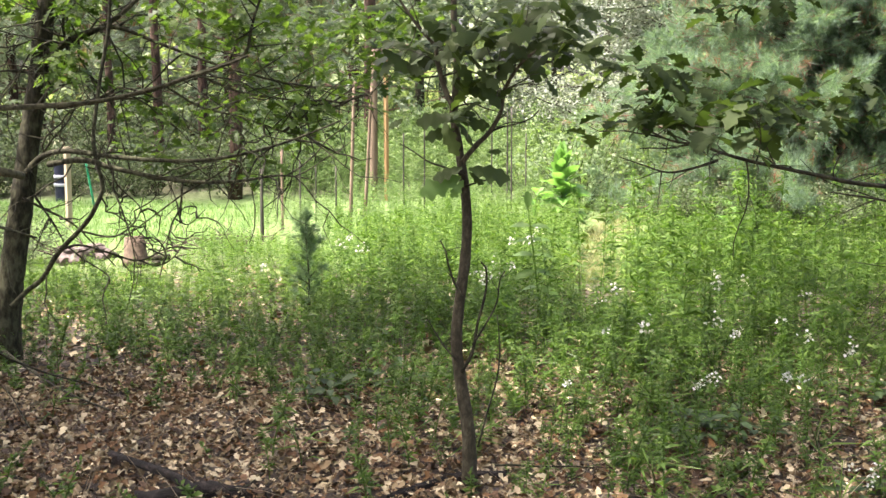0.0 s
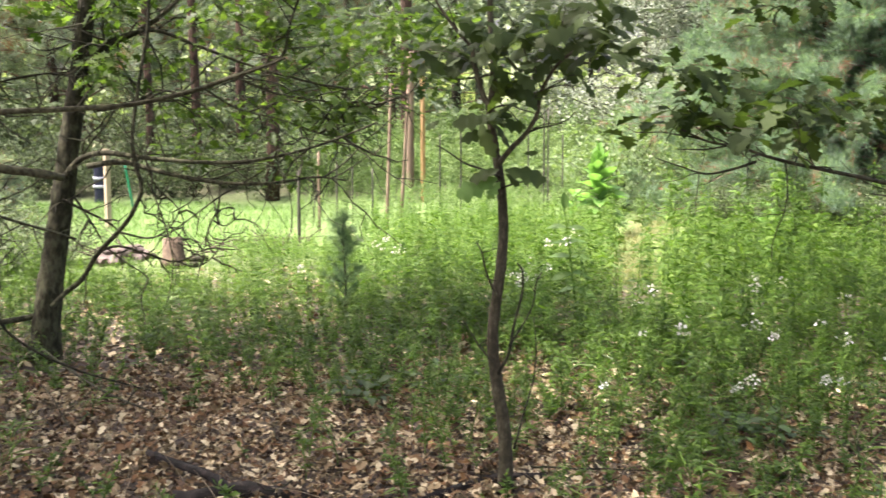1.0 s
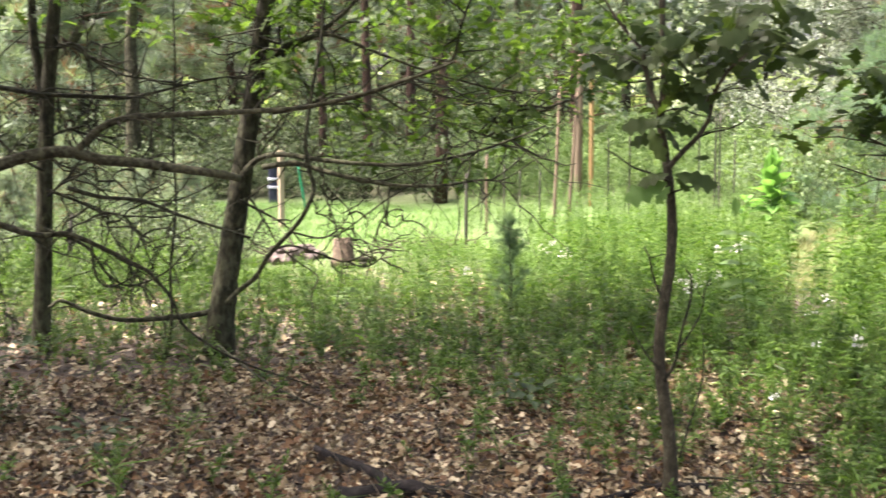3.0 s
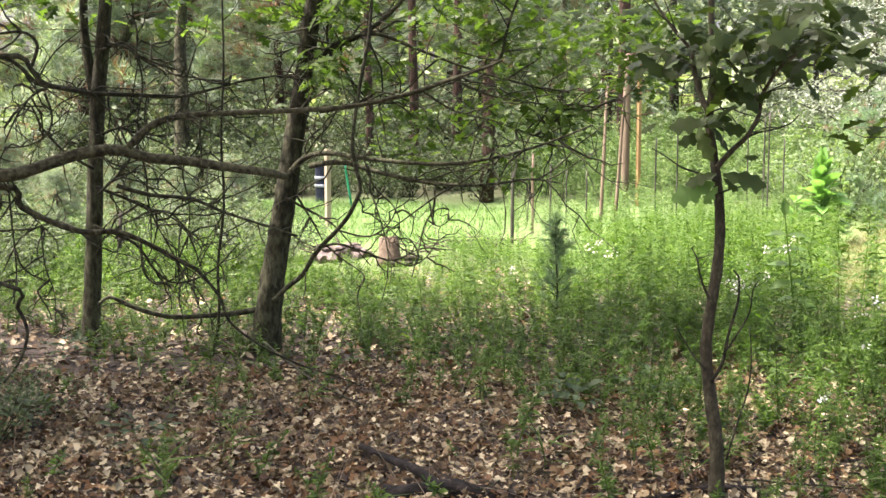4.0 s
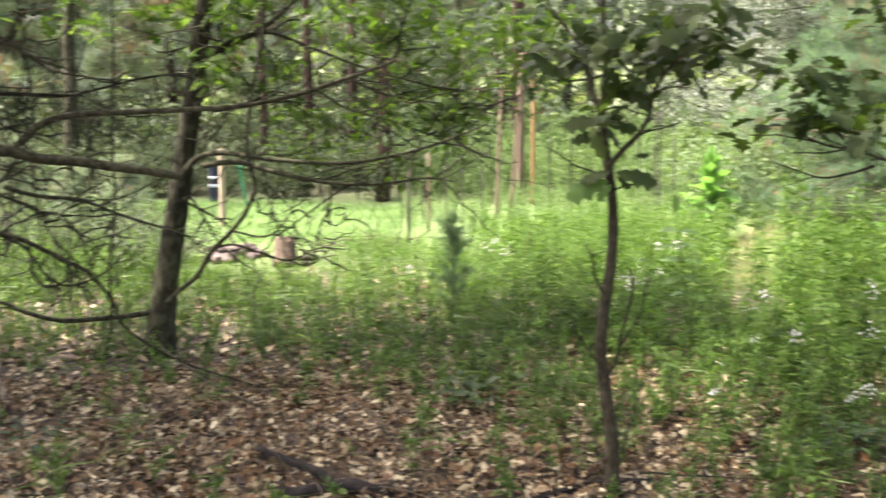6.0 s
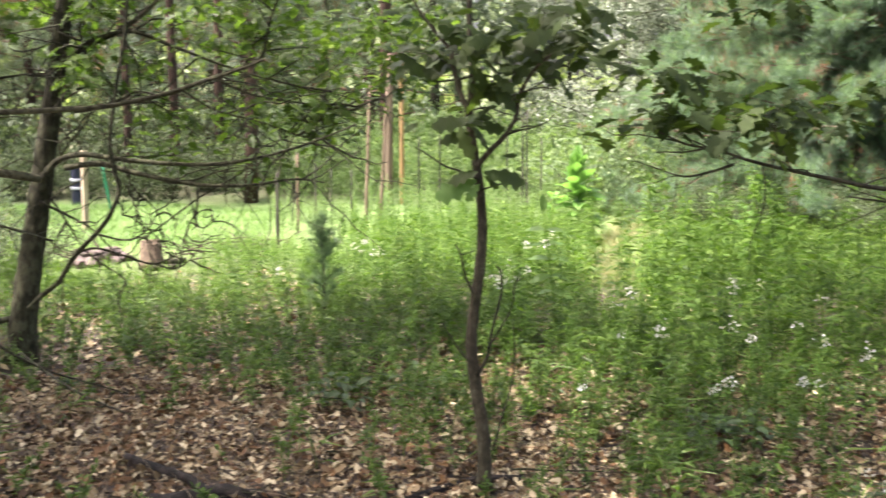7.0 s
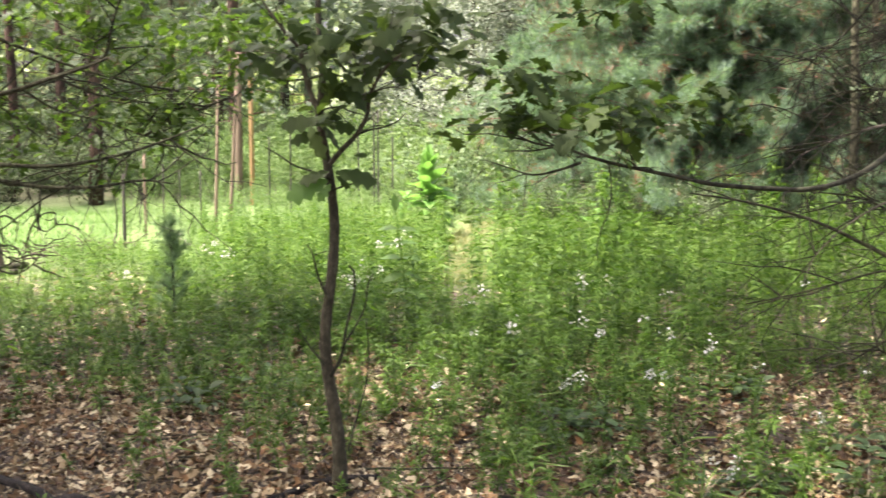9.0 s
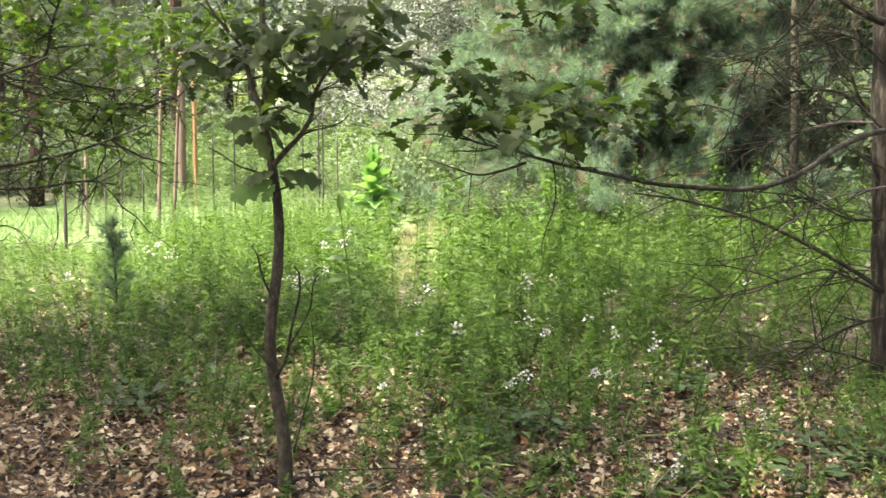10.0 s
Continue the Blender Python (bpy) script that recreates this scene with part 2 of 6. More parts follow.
def turns(yaw, pitch, roll):
    """Rotation arrays: roll about the leaf's length, pitch up from the ground, yaw about the vertical."""
    yaw, pitch, roll = np.broadcast_arrays(yaw, pitch, roll)
    cy, sy, cp, sp, cr, sr = np.cos(yaw), np.sin(yaw), np.cos(pitch), np.sin(pitch), np.cos(roll), np.sin(roll)
    z, o = np.zeros_like(cy, float), np.ones_like(cy, float)
    Rz = np.array([[cy, -sy, z], [sy, cy, z], [z, z, o]]).transpose(2, 0, 1)
    Rx = np.array([[o, z, z], [z, cp, -sp], [z, sp, cp]]).transpose(2, 0, 1)
    Ry = np.array([[cr, z, sr], [z, o, z], [-sr, z, cr]]).transpose(2, 0, 1)
    return Rz @ Rx @ Ry


def uni(a, b, n=None):
    return RNG.uniform(a, b, n)


# leaf outlines: length 1 along +y, face up
def blade_leaf(width=0.2, droop=0.25):
    v = [(0, 0, 0), (-width * 0.8, 0.35, -0.02), (width * 0.8, 0.35, -0.02), (-width * 0.6, 0.7, -droop * 0.4),
         (width * 0.6, 0.7, -droop * 0.4), (0, 1, -droop)]
    return np.array(v, float), np.array([(0, 2, 1), (1, 2, 4), (1, 4, 3), (3, 4, 5)])


def oval_leaf(width=0.32, droop=0.15, fold=0.06):
    half = [(0.0, 0.0), (0.55, 0.15), (0.95, 0.4), (0.85, 0.65), (0.45, 0.87), (0.0, 1.0)]
    v, t = [], []
    for i, (w, y) in enumerate(half):
        z = -droop * y * y
        v += [(-w * width, y, z + fold * w), (0, y, z), (w * width, y, z + fold * w)]
    for i in range(len(half) - 1):
        a, b = 3 * i, 3 * i + 3
        if i == 0:
            t += [(0, b + 1, b), (0, b + 2, b + 1)]
        elif i == len(half) - 2:
            t += [(a, a + 1, b + 1), (a + 1, a + 2, b + 1)]
        else:
            t += [(a, a + 1, b + 1), (a, b + 1, b), (a + 1, a + 2, b + 2), (a + 1, b + 2, b + 1)]
    return np.array(v, float), np.array(t)


def oak_leaf(width=0.36, droop=0.2, fold=0.08, curl=0.0, seed=0, bay=0.26):
    """A lobed leaf: three pairs of lobes with deep bays."""
    g = np.random.default_rng(seed)
    prof = [(0.0, 0.05), (0.14, 0.26), (0.27, 0.76), (0.35, bay), (0.52, 1.0), (0.62, bay), (0.77, 0.8), (0.85, bay), (1.0, 0.08)]
    v, t = [], []
    for y, w in prof:
        wl, wr = w * g.uniform(0.85, 1.15), w * g.uniform(0.85, 1.15)
        z = -droop * y * y + curl * (y - 0.5) ** 2 * 1.4
        v += [(-wl * width, y + 0.06 * w, z + fold * wl + curl * wl * wl * 0.25), (0, y, z),
              (wr * width, y + 0.06 * w, z + fold * wr + curl * wr * wr * 0.25)]
    for i in range(len(prof) - 1):
        a, b = 3 * i, 3 * i + 3
        t += [(a, a + 1, b + 1), (a, b + 1, b), (a + 1, a + 2, b + 2), (a + 1, b + 2, b + 1)]
    return np.array(v, float), np.array(t)


def round_oak_leaf(width=0.33, droop=0.25, fold=0.06, seed=0, lobes=3.6):
    """A broad leaf with shallow rounded lobes, widest past the middle."""
    g = np.random.default_rng(seed)
    v, t, rows = [], [], 17
    phase = g.uniform(0, 6.283)
    for i, y in enumerate(np.linspace(0, 1, rows)):
        env = math.sin(math.pi * min(1.0, 0.03 + 0.97 * y ** 1.35)) ** 0.62
        wave = 0.78 + 0.22 * math.cos(2 * math.pi * lobes * y + 2.2)
        other = 0.78 + 0.22 * math.cos(2 * math.pi * lobes * y + 2.2 + 0.8 * math.sin(phase))
        wl, wr = max(env * wave, 0.03) * g.uniform(0.96, 1.04), max(env * other, 0.03) * g.uniform(0.96, 1.04)
        z = -droop * y * y + 0.02 * math.sin(phase + 9 * y)
        v += [(-wl * width, y + 0.05 * wl, z + fold * wl - 0.12 * wl * wl), (0.02 * math.sin(phase + 3 * y), y, z), (wr * width, y + 0.05 * wr, z + fold * wr - 0.12 * wr * wr)]
    for i in range(rows - 1):
        a, b = 3 * i, 3 * i + 3
        t += [(a, a + 1, b + 1), (a, b + 1, b), (a + 1, a + 2, b + 2), (a + 1, b + 2, b + 1)]
    return np.array(v, float), np.array(t)


def dry_leaf(width=0.36, curl=0.4, fold=0.1, seed=0):
    """A curled fallen leaf with two pairs of lobes."""
    g = np.random.default_rng(seed)
    prof = [(0.0, 0.06), (0.28, 0.85), (0.46, 0.45), (0.7, 1.0), (1.0, 0.12)]
    v, t = [], []
    for y, w in prof:
        wl, wr = w * g.uniform(0.7, 1.25), w * g.uniform(0.7, 1.25)
        z = curl * (y - 0.5) ** 2 * g.uniform(0.7, 1.8)
        v += [(-wl * width, y + g.uniform(0, 0.14) * w, z + fold * wl * g.uniform(0.2, 2.0)), (g.uniform(-0.05, 0.05), y, z), (wr * width, y + g.uniform(0, 0.14) * w, z + fold * wr * g.uniform(0.2, 2.0))]
    for i in range(len(prof) - 1):
        a, b = 3 * i, 3 * i + 3
        t += [(a, a + 1, b + 1), (a, b + 1, b), (a + 1, a + 2, b + 2), (a + 1, b + 2, b + 1)]
    return np.array(v, float), np.array(t)


def quad_leaf(width=0.3):
    return np.array([(0, 0, 0), (-width, 0.5, 0.03), (width, 0.5, 0.03), (0, 1, -0.08)], float), np.array([(0, 2, 1), (1, 2, 3)])


def needle_tuft(n=16, seed=0, spread=1.0, width=0.018):
    """A brush of thin needles round +y."""
    g = np.random.default_rng(seed)
    v, t = [], []
    for i in range(n):
        a, s = g.uniform(0, 2 * math.pi), g.uniform(0.25, 1.0) * spread
        tip = np.array((math.cos(a) * s * 0.7, 1.0 - 0.35 * s, math.sin(a) * s * 0.7))
        tip *= g.uniform(0.75, 1.1)
        side = np.array((-math.sin(a), 0, math.cos(a))) * width
        y0 = g.uniform(0, 0.25)
        k = len(v)
        v += [np.array((0, y0, 0)) - side, np.array((0, y0, 0)) + side, tip]
        t.append((k, k + 1, k + 2))
    return np.array(v, float), np.array(t)


def leaf_mesh(template, size, yaw, pitch, roll, place, mat):
    tv, tt = template
    R = turns(np.array([yaw]), np.array([pitch]), np.array([roll]))[0]
    return mesh_from("leaf", tv * size @ R.T + np.array(place), tt, mat)


def smooth_line(points, step=4):
    """A rounded line through the points."""
    p = np.array(points, float)
    if len(p) < 3:
        s = np.linspace(0, 1, step + 1)[:, None]
        return p[0] + (p[-1] - p[0]) * s
    q = np.vstack([2 * p[0] - p[1], p, 2 * p[-1] - p[-2]])
    out = []
    for i in range(1, len(q) - 2):
        for s in np.arange(step) / step:
            a, b, c, d = q[i - 1:i + 3]
            out.append(0.5 * (2 * b + (c - a) * s + (2 * a - 5 * b + 4 * c - d) * s * s + (3 * b - a - 3 * c + d) * s ** 3))
    return np.array(out + [p[-1]])


def tube(line, r0, r1, sides=7, wobble=0.06, flare=0.0, cap=True):
    """A tapered round limb along a line, slightly uneven."""
    line = np.asarray(line, float)
    n = len(line)
    tang = np.gradient(line, axis=0)
    tang /= np.linalg.norm(tang, axis=1)[:, None] + 1e-9
    ref = np.where(np.abs(tang[:, 2:3]) > 0.9, [[1.0, 0, 0]], [[0, 0, 1.0]])
    a = np.cross(tang, ref)
    for i in range(1, n):
        if a[i] @ a[i - 1] < 0:
            a[i] = -a[i]
    a /= np.linalg.norm(a, axis=1)[:, None]
    b = np.cross(tang, a)
    s = np.linspace(0, 1, n)
    r = r0 + (r1 - r0) * s
    if flare:
        r = r * (1 + flare * np.exp(-s * 14))
    ang = np.arange(sides) / sides * 2 * math.pi
    rr = r[:, None] * (1 + wobble * RNG.standard_normal((n, sides)))
    v = line[:, None] + a[:, None] * (np.cos(ang) * rr)[..., None] + b[:, None] * (np.sin(ang) * rr)[..., None]
    i, j = np.meshgrid(np.arange(n - 1), np.arange(sides), indexing="ij")
    p0, p1 = i * sides + j, i * sides + (j + 1) % sides
    t = np.concatenate([np.stack([p0, p1, p1 + sides], -1).reshape(-1, 3), np.stack([p0, p1 + sides, p0 + sides], -1).reshape(-1, 3)])
    v = v.reshape(-1, 3)
    if cap:
        k = len(v)
        v = np.vstack([v, line[:1], line[-1:]])
        jj = np.arange(sides)
        t = np.concatenate([t, np.stack([np.full(sides, k), (jj + 1) % sides, jj], -1),
                            np.stack([np.full(sides, k + 1), (n - 1) * sides + jj, (n - 1) * sides + (jj + 1) % sides], -1)])
    return v, t


def twig_line(start, way, length, bend=0.5, droop=0.0, n=6):
    """A crooked line from a start."""
    way = np.asarray(way, float) / (np.linalg.norm(way) + 1e-9)
    p, out = np.array(start, float), []
    for _ in range(n + 1):
        out.append(p.copy())
        way = way + RNG.standard_normal(3) * bend * 0.35 + np.array((0, 0, -droop / n))
        way /= np.linalg.norm(way)
        p = p + way * length / n
    return np.array(out)


def twigs_on(soup, line, count, length, radius, spread=0.8, bend=0.5, droop=0.1, deep=1, first=0.15, tips=None, sides=4):
    """Side twigs along a line, with twigs of their own; collects the tips."""
    n = len(line)
    for _ in range(count):
        i = int(uni(first, 1.0) * (n - 2))
        along = line[min(i + 1, n - 1)] - line[i]
        along /= np.linalg.norm(along) + 1e-9
        way = along * uni(0.2, 0.9) + RNG.standard_normal(3) * spread
        ln = length * uni(0.45, 1.2)
        tw = twig_line(line[i], way, ln, bend, droop)
        rad = radius * uni(0.6, 1.1)
        soup.add(*tube(tw, rad, rad * 0.35, sides, 0.05, cap=False))
        if tips is not None:
            tips += [tw[-1], tw[-3]]
        if deep > 0:
            twigs_on(soup, tw, 3, ln * 0.5, rad * 0.6, spread, bend, droop, deep - 1, 0.3, tips, 3)


def leaf_cluster(soup, templates, centres, per, reach, size, flat=0.5, up=0.1):
    """Leaves round twig ends: they point outwards and lie more or less flat."""
    centres = np.asarray(centres, float)
    n = len(centres) * per
    c = np.repeat(centres, per, axis=0)
    yaw = uni(0, 2 * math.pi, n)
    pitch = RNG.normal(-0.25 + up, 0.45 * (1.4 - flat), n)
    roll = RNG.normal(0, 0.55 * (1.4 - flat), n)
    off = np.stack([-np.sin(yaw), np.cos(yaw), np.zeros(n)], 1) * uni(0.0, reach, n)[:, None]
    off[:, 2] = RNG.normal(0, reach * 0.35, n)
    s = uni(size[0], size[1], n)
    R = turns(yaw, pitch, roll)
    pick = RNG.integers(0, len(templates), n)
    for k, tm in enumerate(templates):
        m = pick == k
        soup.spread(tm, (c + off)[m], R[m], s[m])


OAK_LEAVES = [oak_leaf(0.34, 0.18, 0.07, seed=1), oak_leaf(0.4, 0.3, 0.03, seed=2), oak_leaf(0.3, 0.05, 0.12, seed=3)]
BROAD_OAK = [round_oak_leaf(w, d, f, 11 + k) for k, (w, d, f) in enumerate(((0.3, 0.25, 0.06), (0.34, 0.4, 0.03), (0.28, 0.15, 0.1), (0.31, 0.55, 0.05)))]
DRY_LEAVES = [dry_leaf(w, c, f, k + 4) for k, (w, c, f) in enumerate(((0.36, 0.3, 0.1), (0.3, 0.7, 0.2), (0.38, -0.4, -0.15), (0.24, 0.3, 0.3), (0.4, 0.15, 0.05), (0.3, 0.8, -0.15), (0.2, 0.5, 0.1), (0.34, -0.2, 0.2)))]
LIMB_OAK = [oak_leaf(0.36, 0.3, 0.05, seed=31, bay=0.46), oak_leaf(0.4, 0.45, 0.03, seed=32, bay=0.42), oak_leaf(0.33, 0.2, 0.08, seed=33, bay=0.5)]
TUFTS_FINE = [needle_tuft(22, s + 30, 1.0, 0.012) for s in range(4)]
TUFTS_THIN = [needle_tuft(9, s + 10, 1.0, 0.022) for s in range(4)]


# ------------------------------------------------------------ ground
def ground_height(x, y):
    """Low mounds and hollows."""
    x, y = np.asarray(x, float), np.asarray(y, float)
    return (0.035 * np.sin(0.9 * x + 0.4) * np.cos(0.7 * y + 1.1) + 0.02 * np.sin(2.3 * x + 1.7 * y) + 0.012 * np.sin(4.1 * x - 3.3 * y + 0.6)
            + 0.008 * np.sin(7.7 * x + 2.0) * np.sin(6.9 * y))


def lawn_mask(x, y):
    """1 on the mown grass behind the wood pile."""
    return ((x > -16) & (x < -1.95 - 0.12 * (y - 12.6)) & (y > 12.5 + 0.15 * np.sin(3 * x)) & (y < 17.9)).astype(float)


def path_centre(y):
    return 1.36 + 0.2 * (y - 11.4)


def build_ground():
    e = np.concatenate([-np.geomspace(400, 14, 14), np.linspace(-12, 12, 97), np.geomspace(14, 400, 14)])
    f = np.concatenate([-np.geomspace(400, 3, 12), np.linspace(-2, 24, 105), np.geomspace(26, 400, 14)])
    X, Y = np.meshgrid(e, f, indexing="ij")
    Z = ground_height(X, Y)
    v = np.stack([X, Y, Z], -1).reshape(-1, 3)
    i, j = np.meshgrid(np.arange(len(e) - 1), np.arange(len(f) - 1), indexing="ij")
    a = i * len(f) + j
    b, c, d = a + len(f), a + len(f) + 1, a + 1
    t = np.concatenate([np.stack([a, b, c], -1).reshape(-1, 3), np.stack([a, c, d], -1).reshape(-1, 3)])
    m, nt, p, out = material("woodland_soil")
    geo = nt.nodes.new("ShaderNodeNewGeometry")
    n1 = node(nt, "TexNoise", Scale=14.0, Detail=8.0, Roughness=0.7)
    n2 = node(nt, "TexNoise", Scale=0.8, Detail=4.0)
    for n in (n1, n2):
        nt.links.new(geo.outputs["Position"], n.inputs["Vector"])
    soil = ramp(nt, n1.outputs[0], [(0.3, (0.015, 0.01, 0.007)), (0.5, (0.046, 0.034, 0.023)), (0.7, (0.115, 0.086, 0.06))])
    turf = ramp(nt, n1.outputs[0], [(0.3, (0.045, 0.08, 0.018)), (0.5, (0.08, 0.14, 0.03)), (0.7, (0.14, 0.2, 0.06))])
    # turf beyond the shade of the trees, bare litter before it
    sep = nt.nodes.new("ShaderNodeSeparateXYZ")
    nt.links.new(geo.outputs["Position"], sep.inputs[0])
    far = nt.nodes.new("ShaderNodeMath")
    far.operation = "MULTIPLY_ADD"
    nt.links.new(n2.outputs[0], far.inputs[0])
    far.inputs[1].default_value = 3.0
    nt.links.new(sep.outputs[1], far.inputs[2])
    edge = nt.nodes.new("ShaderNodeMapRange")
    edge.inputs["From Min"].default_value, edge.inputs["From Max"].default_value = 11.0, 14.0
    nt.links.new(far.outputs[0], edge.inputs[0])
    west = nt.nodes.new("ShaderNodeMapRange")
    west.inputs["From Min"].default_value, west.inputs["From Max"].default_value = 6.0, 1.0
    west.inputs["To Min"].default_value = 0.5
    nt.links.new(sep.outputs[0], west.inputs[0])
    # mostly soil again behind the lawn, its dark tone also standing for woods' shade
    back = nt.nodes.new("ShaderNodeMapRange")
    back.inputs["From Min"].default_value, back.inputs["From Max"].default_value = 21.5, 19.5
    back.inputs["To Min"].default_value = 0.25
    nt.links.new(far.outputs[0], back.inputs[0])
    zone = nt.nodes.new("ShaderNodeMath")
    zone.operation = "MULTIPLY"
    nt.links.new(west.outputs[0], zone.inputs[0])
    nt.links.new(back.outputs[0], zone.inputs[1])
    both = nt.nodes.new("ShaderNodeMath")
    both.operation = "MULTIPLY"
    nt.links.new(edge.outputs[0], both.inputs[0])
    nt.links.new(zone.outputs[0], both.inputs[1])
    mix = nt.nodes.new("ShaderNodeMix")
    mix.data_type = "RGBA"
    nt.links.new(both.outputs[0], mix.inputs[0])
    nt.links.new(soil, mix.inputs[6])
    nt.links.new(turf, mix.inputs[7])
    nt.links.new(mix.outputs[2], p.inputs["Base Color"])
    p.inputs["Roughness"].default_value = 0.95
    b = node(nt, "Bump", Strength=0.8, Distance=0.02)
    nt.links.new(n1.outputs[0], b.inputs["Height"])
    nt.links.new(b.outputs[0], p.inputs["Normal"])
    ob = new("ground", mesh_from("ground", v, t, m))
    tagged(ob, "woodland ground of brown soil turning to green turf", "ground", kind="structure")


def on_ground(xy, lift=0.0):
    xy = np.asarray(xy, float)
    return np.column_stack([xy, ground_height(xy[:, 0], xy[:, 1]) + lift])


def sector(n, d0, d1, a0=-33.0, a1=30.0, power=1.0):
    """Places on the ground, even over the area, between two distances and bearings from the viewpoint."""
    r = np.sqrt(uni(0, 1, n) ** power * (d1 * d1 - d0 * d0) + d0 * d0)
    a = np.radians(uni(a0, a1, n))
    return np.column_stack([r * np.sin(a), r * np.cos(a)])


def patchy(xy, scale, seed=0.0):
    """Slow variation from 0 to 1 over the ground."""
    x, y = xy[:, 0] * scale + seed, xy[:, 1] * scale - seed
    s = np.sin(x + 1.3 * np.sin(0.7 * y)) + np.sin(1.3 * y + 0.9 * np.sin(1.1 * x + 2)) + 0.6 * np.sin(2.1 * x - 1.7 * y + 1)
    return np.clip(s / 5.2 + 0.5, 0, 1)


def build_litter():
    soup = Soup()
    for count, d0, d1, kinds, small, large in ((36000, 4.2, 7.2, DRY_LEAVES, 0.02, 0.06), (26000, 4.2, 7.2, [quad_leaf(0.4), quad_leaf(0.2)], 0.008, 0.03), (26000, 7.2, 11.0, [quad_leaf(0.36), quad_leaf(0.26)], 0.03, 0.08)):
        xy = sector(count, d0, d1, -32.5, 30.0)
        d = np.hypot(*xy.T)
        xy = xy[uni(0, 1, len(xy)) < np.clip(1.45 - 0.16 * (d - 4) - 0.22 * np.clip((d - 7) * (xy[:, 0] > -1), 0, 2), 0.08, 1) * (0.5 + 0.65 * patchy(xy, 4.2, 1.0))]
        n = len(xy)
        pos = on_ground(xy, 0.0)
        pos[:, 2] += uni(0.003, 0.034, n)
        R = turns(uni(0, 6.283, n), RNG.normal(0, 0.38, n), RNG.normal(0, 0.42, n) + math.pi * (uni(0, 1, n) < 0.4))
        size = small + (large - small) * uni(0, 1, n) ** 1.4
        pick = RNG.integers(0, len(kinds), n)
        for k, tm in enumerate(kinds):
            soup.spread(tm, pos[pick == k], R[pick == k], size[pick == k])
    # the floor round the stand, on all sides
    for r0, r1, a0, a1, count in ((0.2, 4.2, -180, 180, 14000), (4.2, 9.0, 30, 327, 26000)):
        xy = sector(count, r0, r1, a0, a1)
        pos = on_ground(xy)
        pos[:, 2] += uni(0.003, 0.02, count)
        soup.spread(quad_leaf(0.36), pos, turns(uni(0, 6.283, count), RNG.normal(0, 0.25, count), RNG.normal(0, 0.25, count)), uni(0.04, 0.09, count))
    litter = tagged(new("leaf_litter", soup.mesh("leaf_litter", LITTER)), "brown and bleached fallen oak leaves covering the woodland floor", "leaf litter", kind="stuff")
    # the nearest leaves lie singly on top
    shapes = [mesh_from("leaf", *tm, LITTER) for tm in DRY_LEAVES]
    for k, (x, y) in enumerate(sector(290, 4.4, 5.3, -31, 29)):
        leaf = new("leaf", shapes[k % len(shapes)])
        leaf.parent = litter
        size = uni(0.04, 0.068)
        leaf.matrix_basis = pose(x, y, float(ground_height(x, y)) + 0.03, RNG.normal(0, 16), RNG.normal(0, 16), uni(0, 360)) @ Matrix.Diagonal((size, size, size, 1))
    # pale dry stalks that stand and lean in the litter
    soup = Soup()
    for x, y in sector(620, 4.2, 8.2, -32, 30):
        a = uni(0, 6.283)
        way = (math.cos(a), math.sin(a), abs(RNG.normal(0.5, 0.8)))
        soup.add(*tube(twig_line((x, y, float(ground_height(x, y))), way, uni(0.1, 0.38), 0.12, 0.3), uni(0.0012, 0.0026), 0.0008, 3, cap=False))
    tagged(new("dry_stalks", soup.mesh("dry_stalks", STALK)), "pale dry broken stalks standing in the leaf litter", "dry stalks", kind="stuff")
    # fallen twigs between the leaves
    soup = Soup()
    for x, y in sector(260, 4.0, 9.5):
        z = float(ground_height(x, y)) + 0.03
        a = uni(0, 6.283)
        soup.add(*tube(twig_line((x, y, z), (math.cos(a), math.sin(a), 0.02), uni(0.15, 0.6), 0.25), uni(0.002, 0.006), 0.0015, 4, cap=False))
    tagged(new("fallen_twigs", soup.mesh("fallen_twigs", BARK_DEAD)), "thin grey dead twigs lying among the fallen leaves", "twigs", kind="stuff")


build_ground()
build_litter()


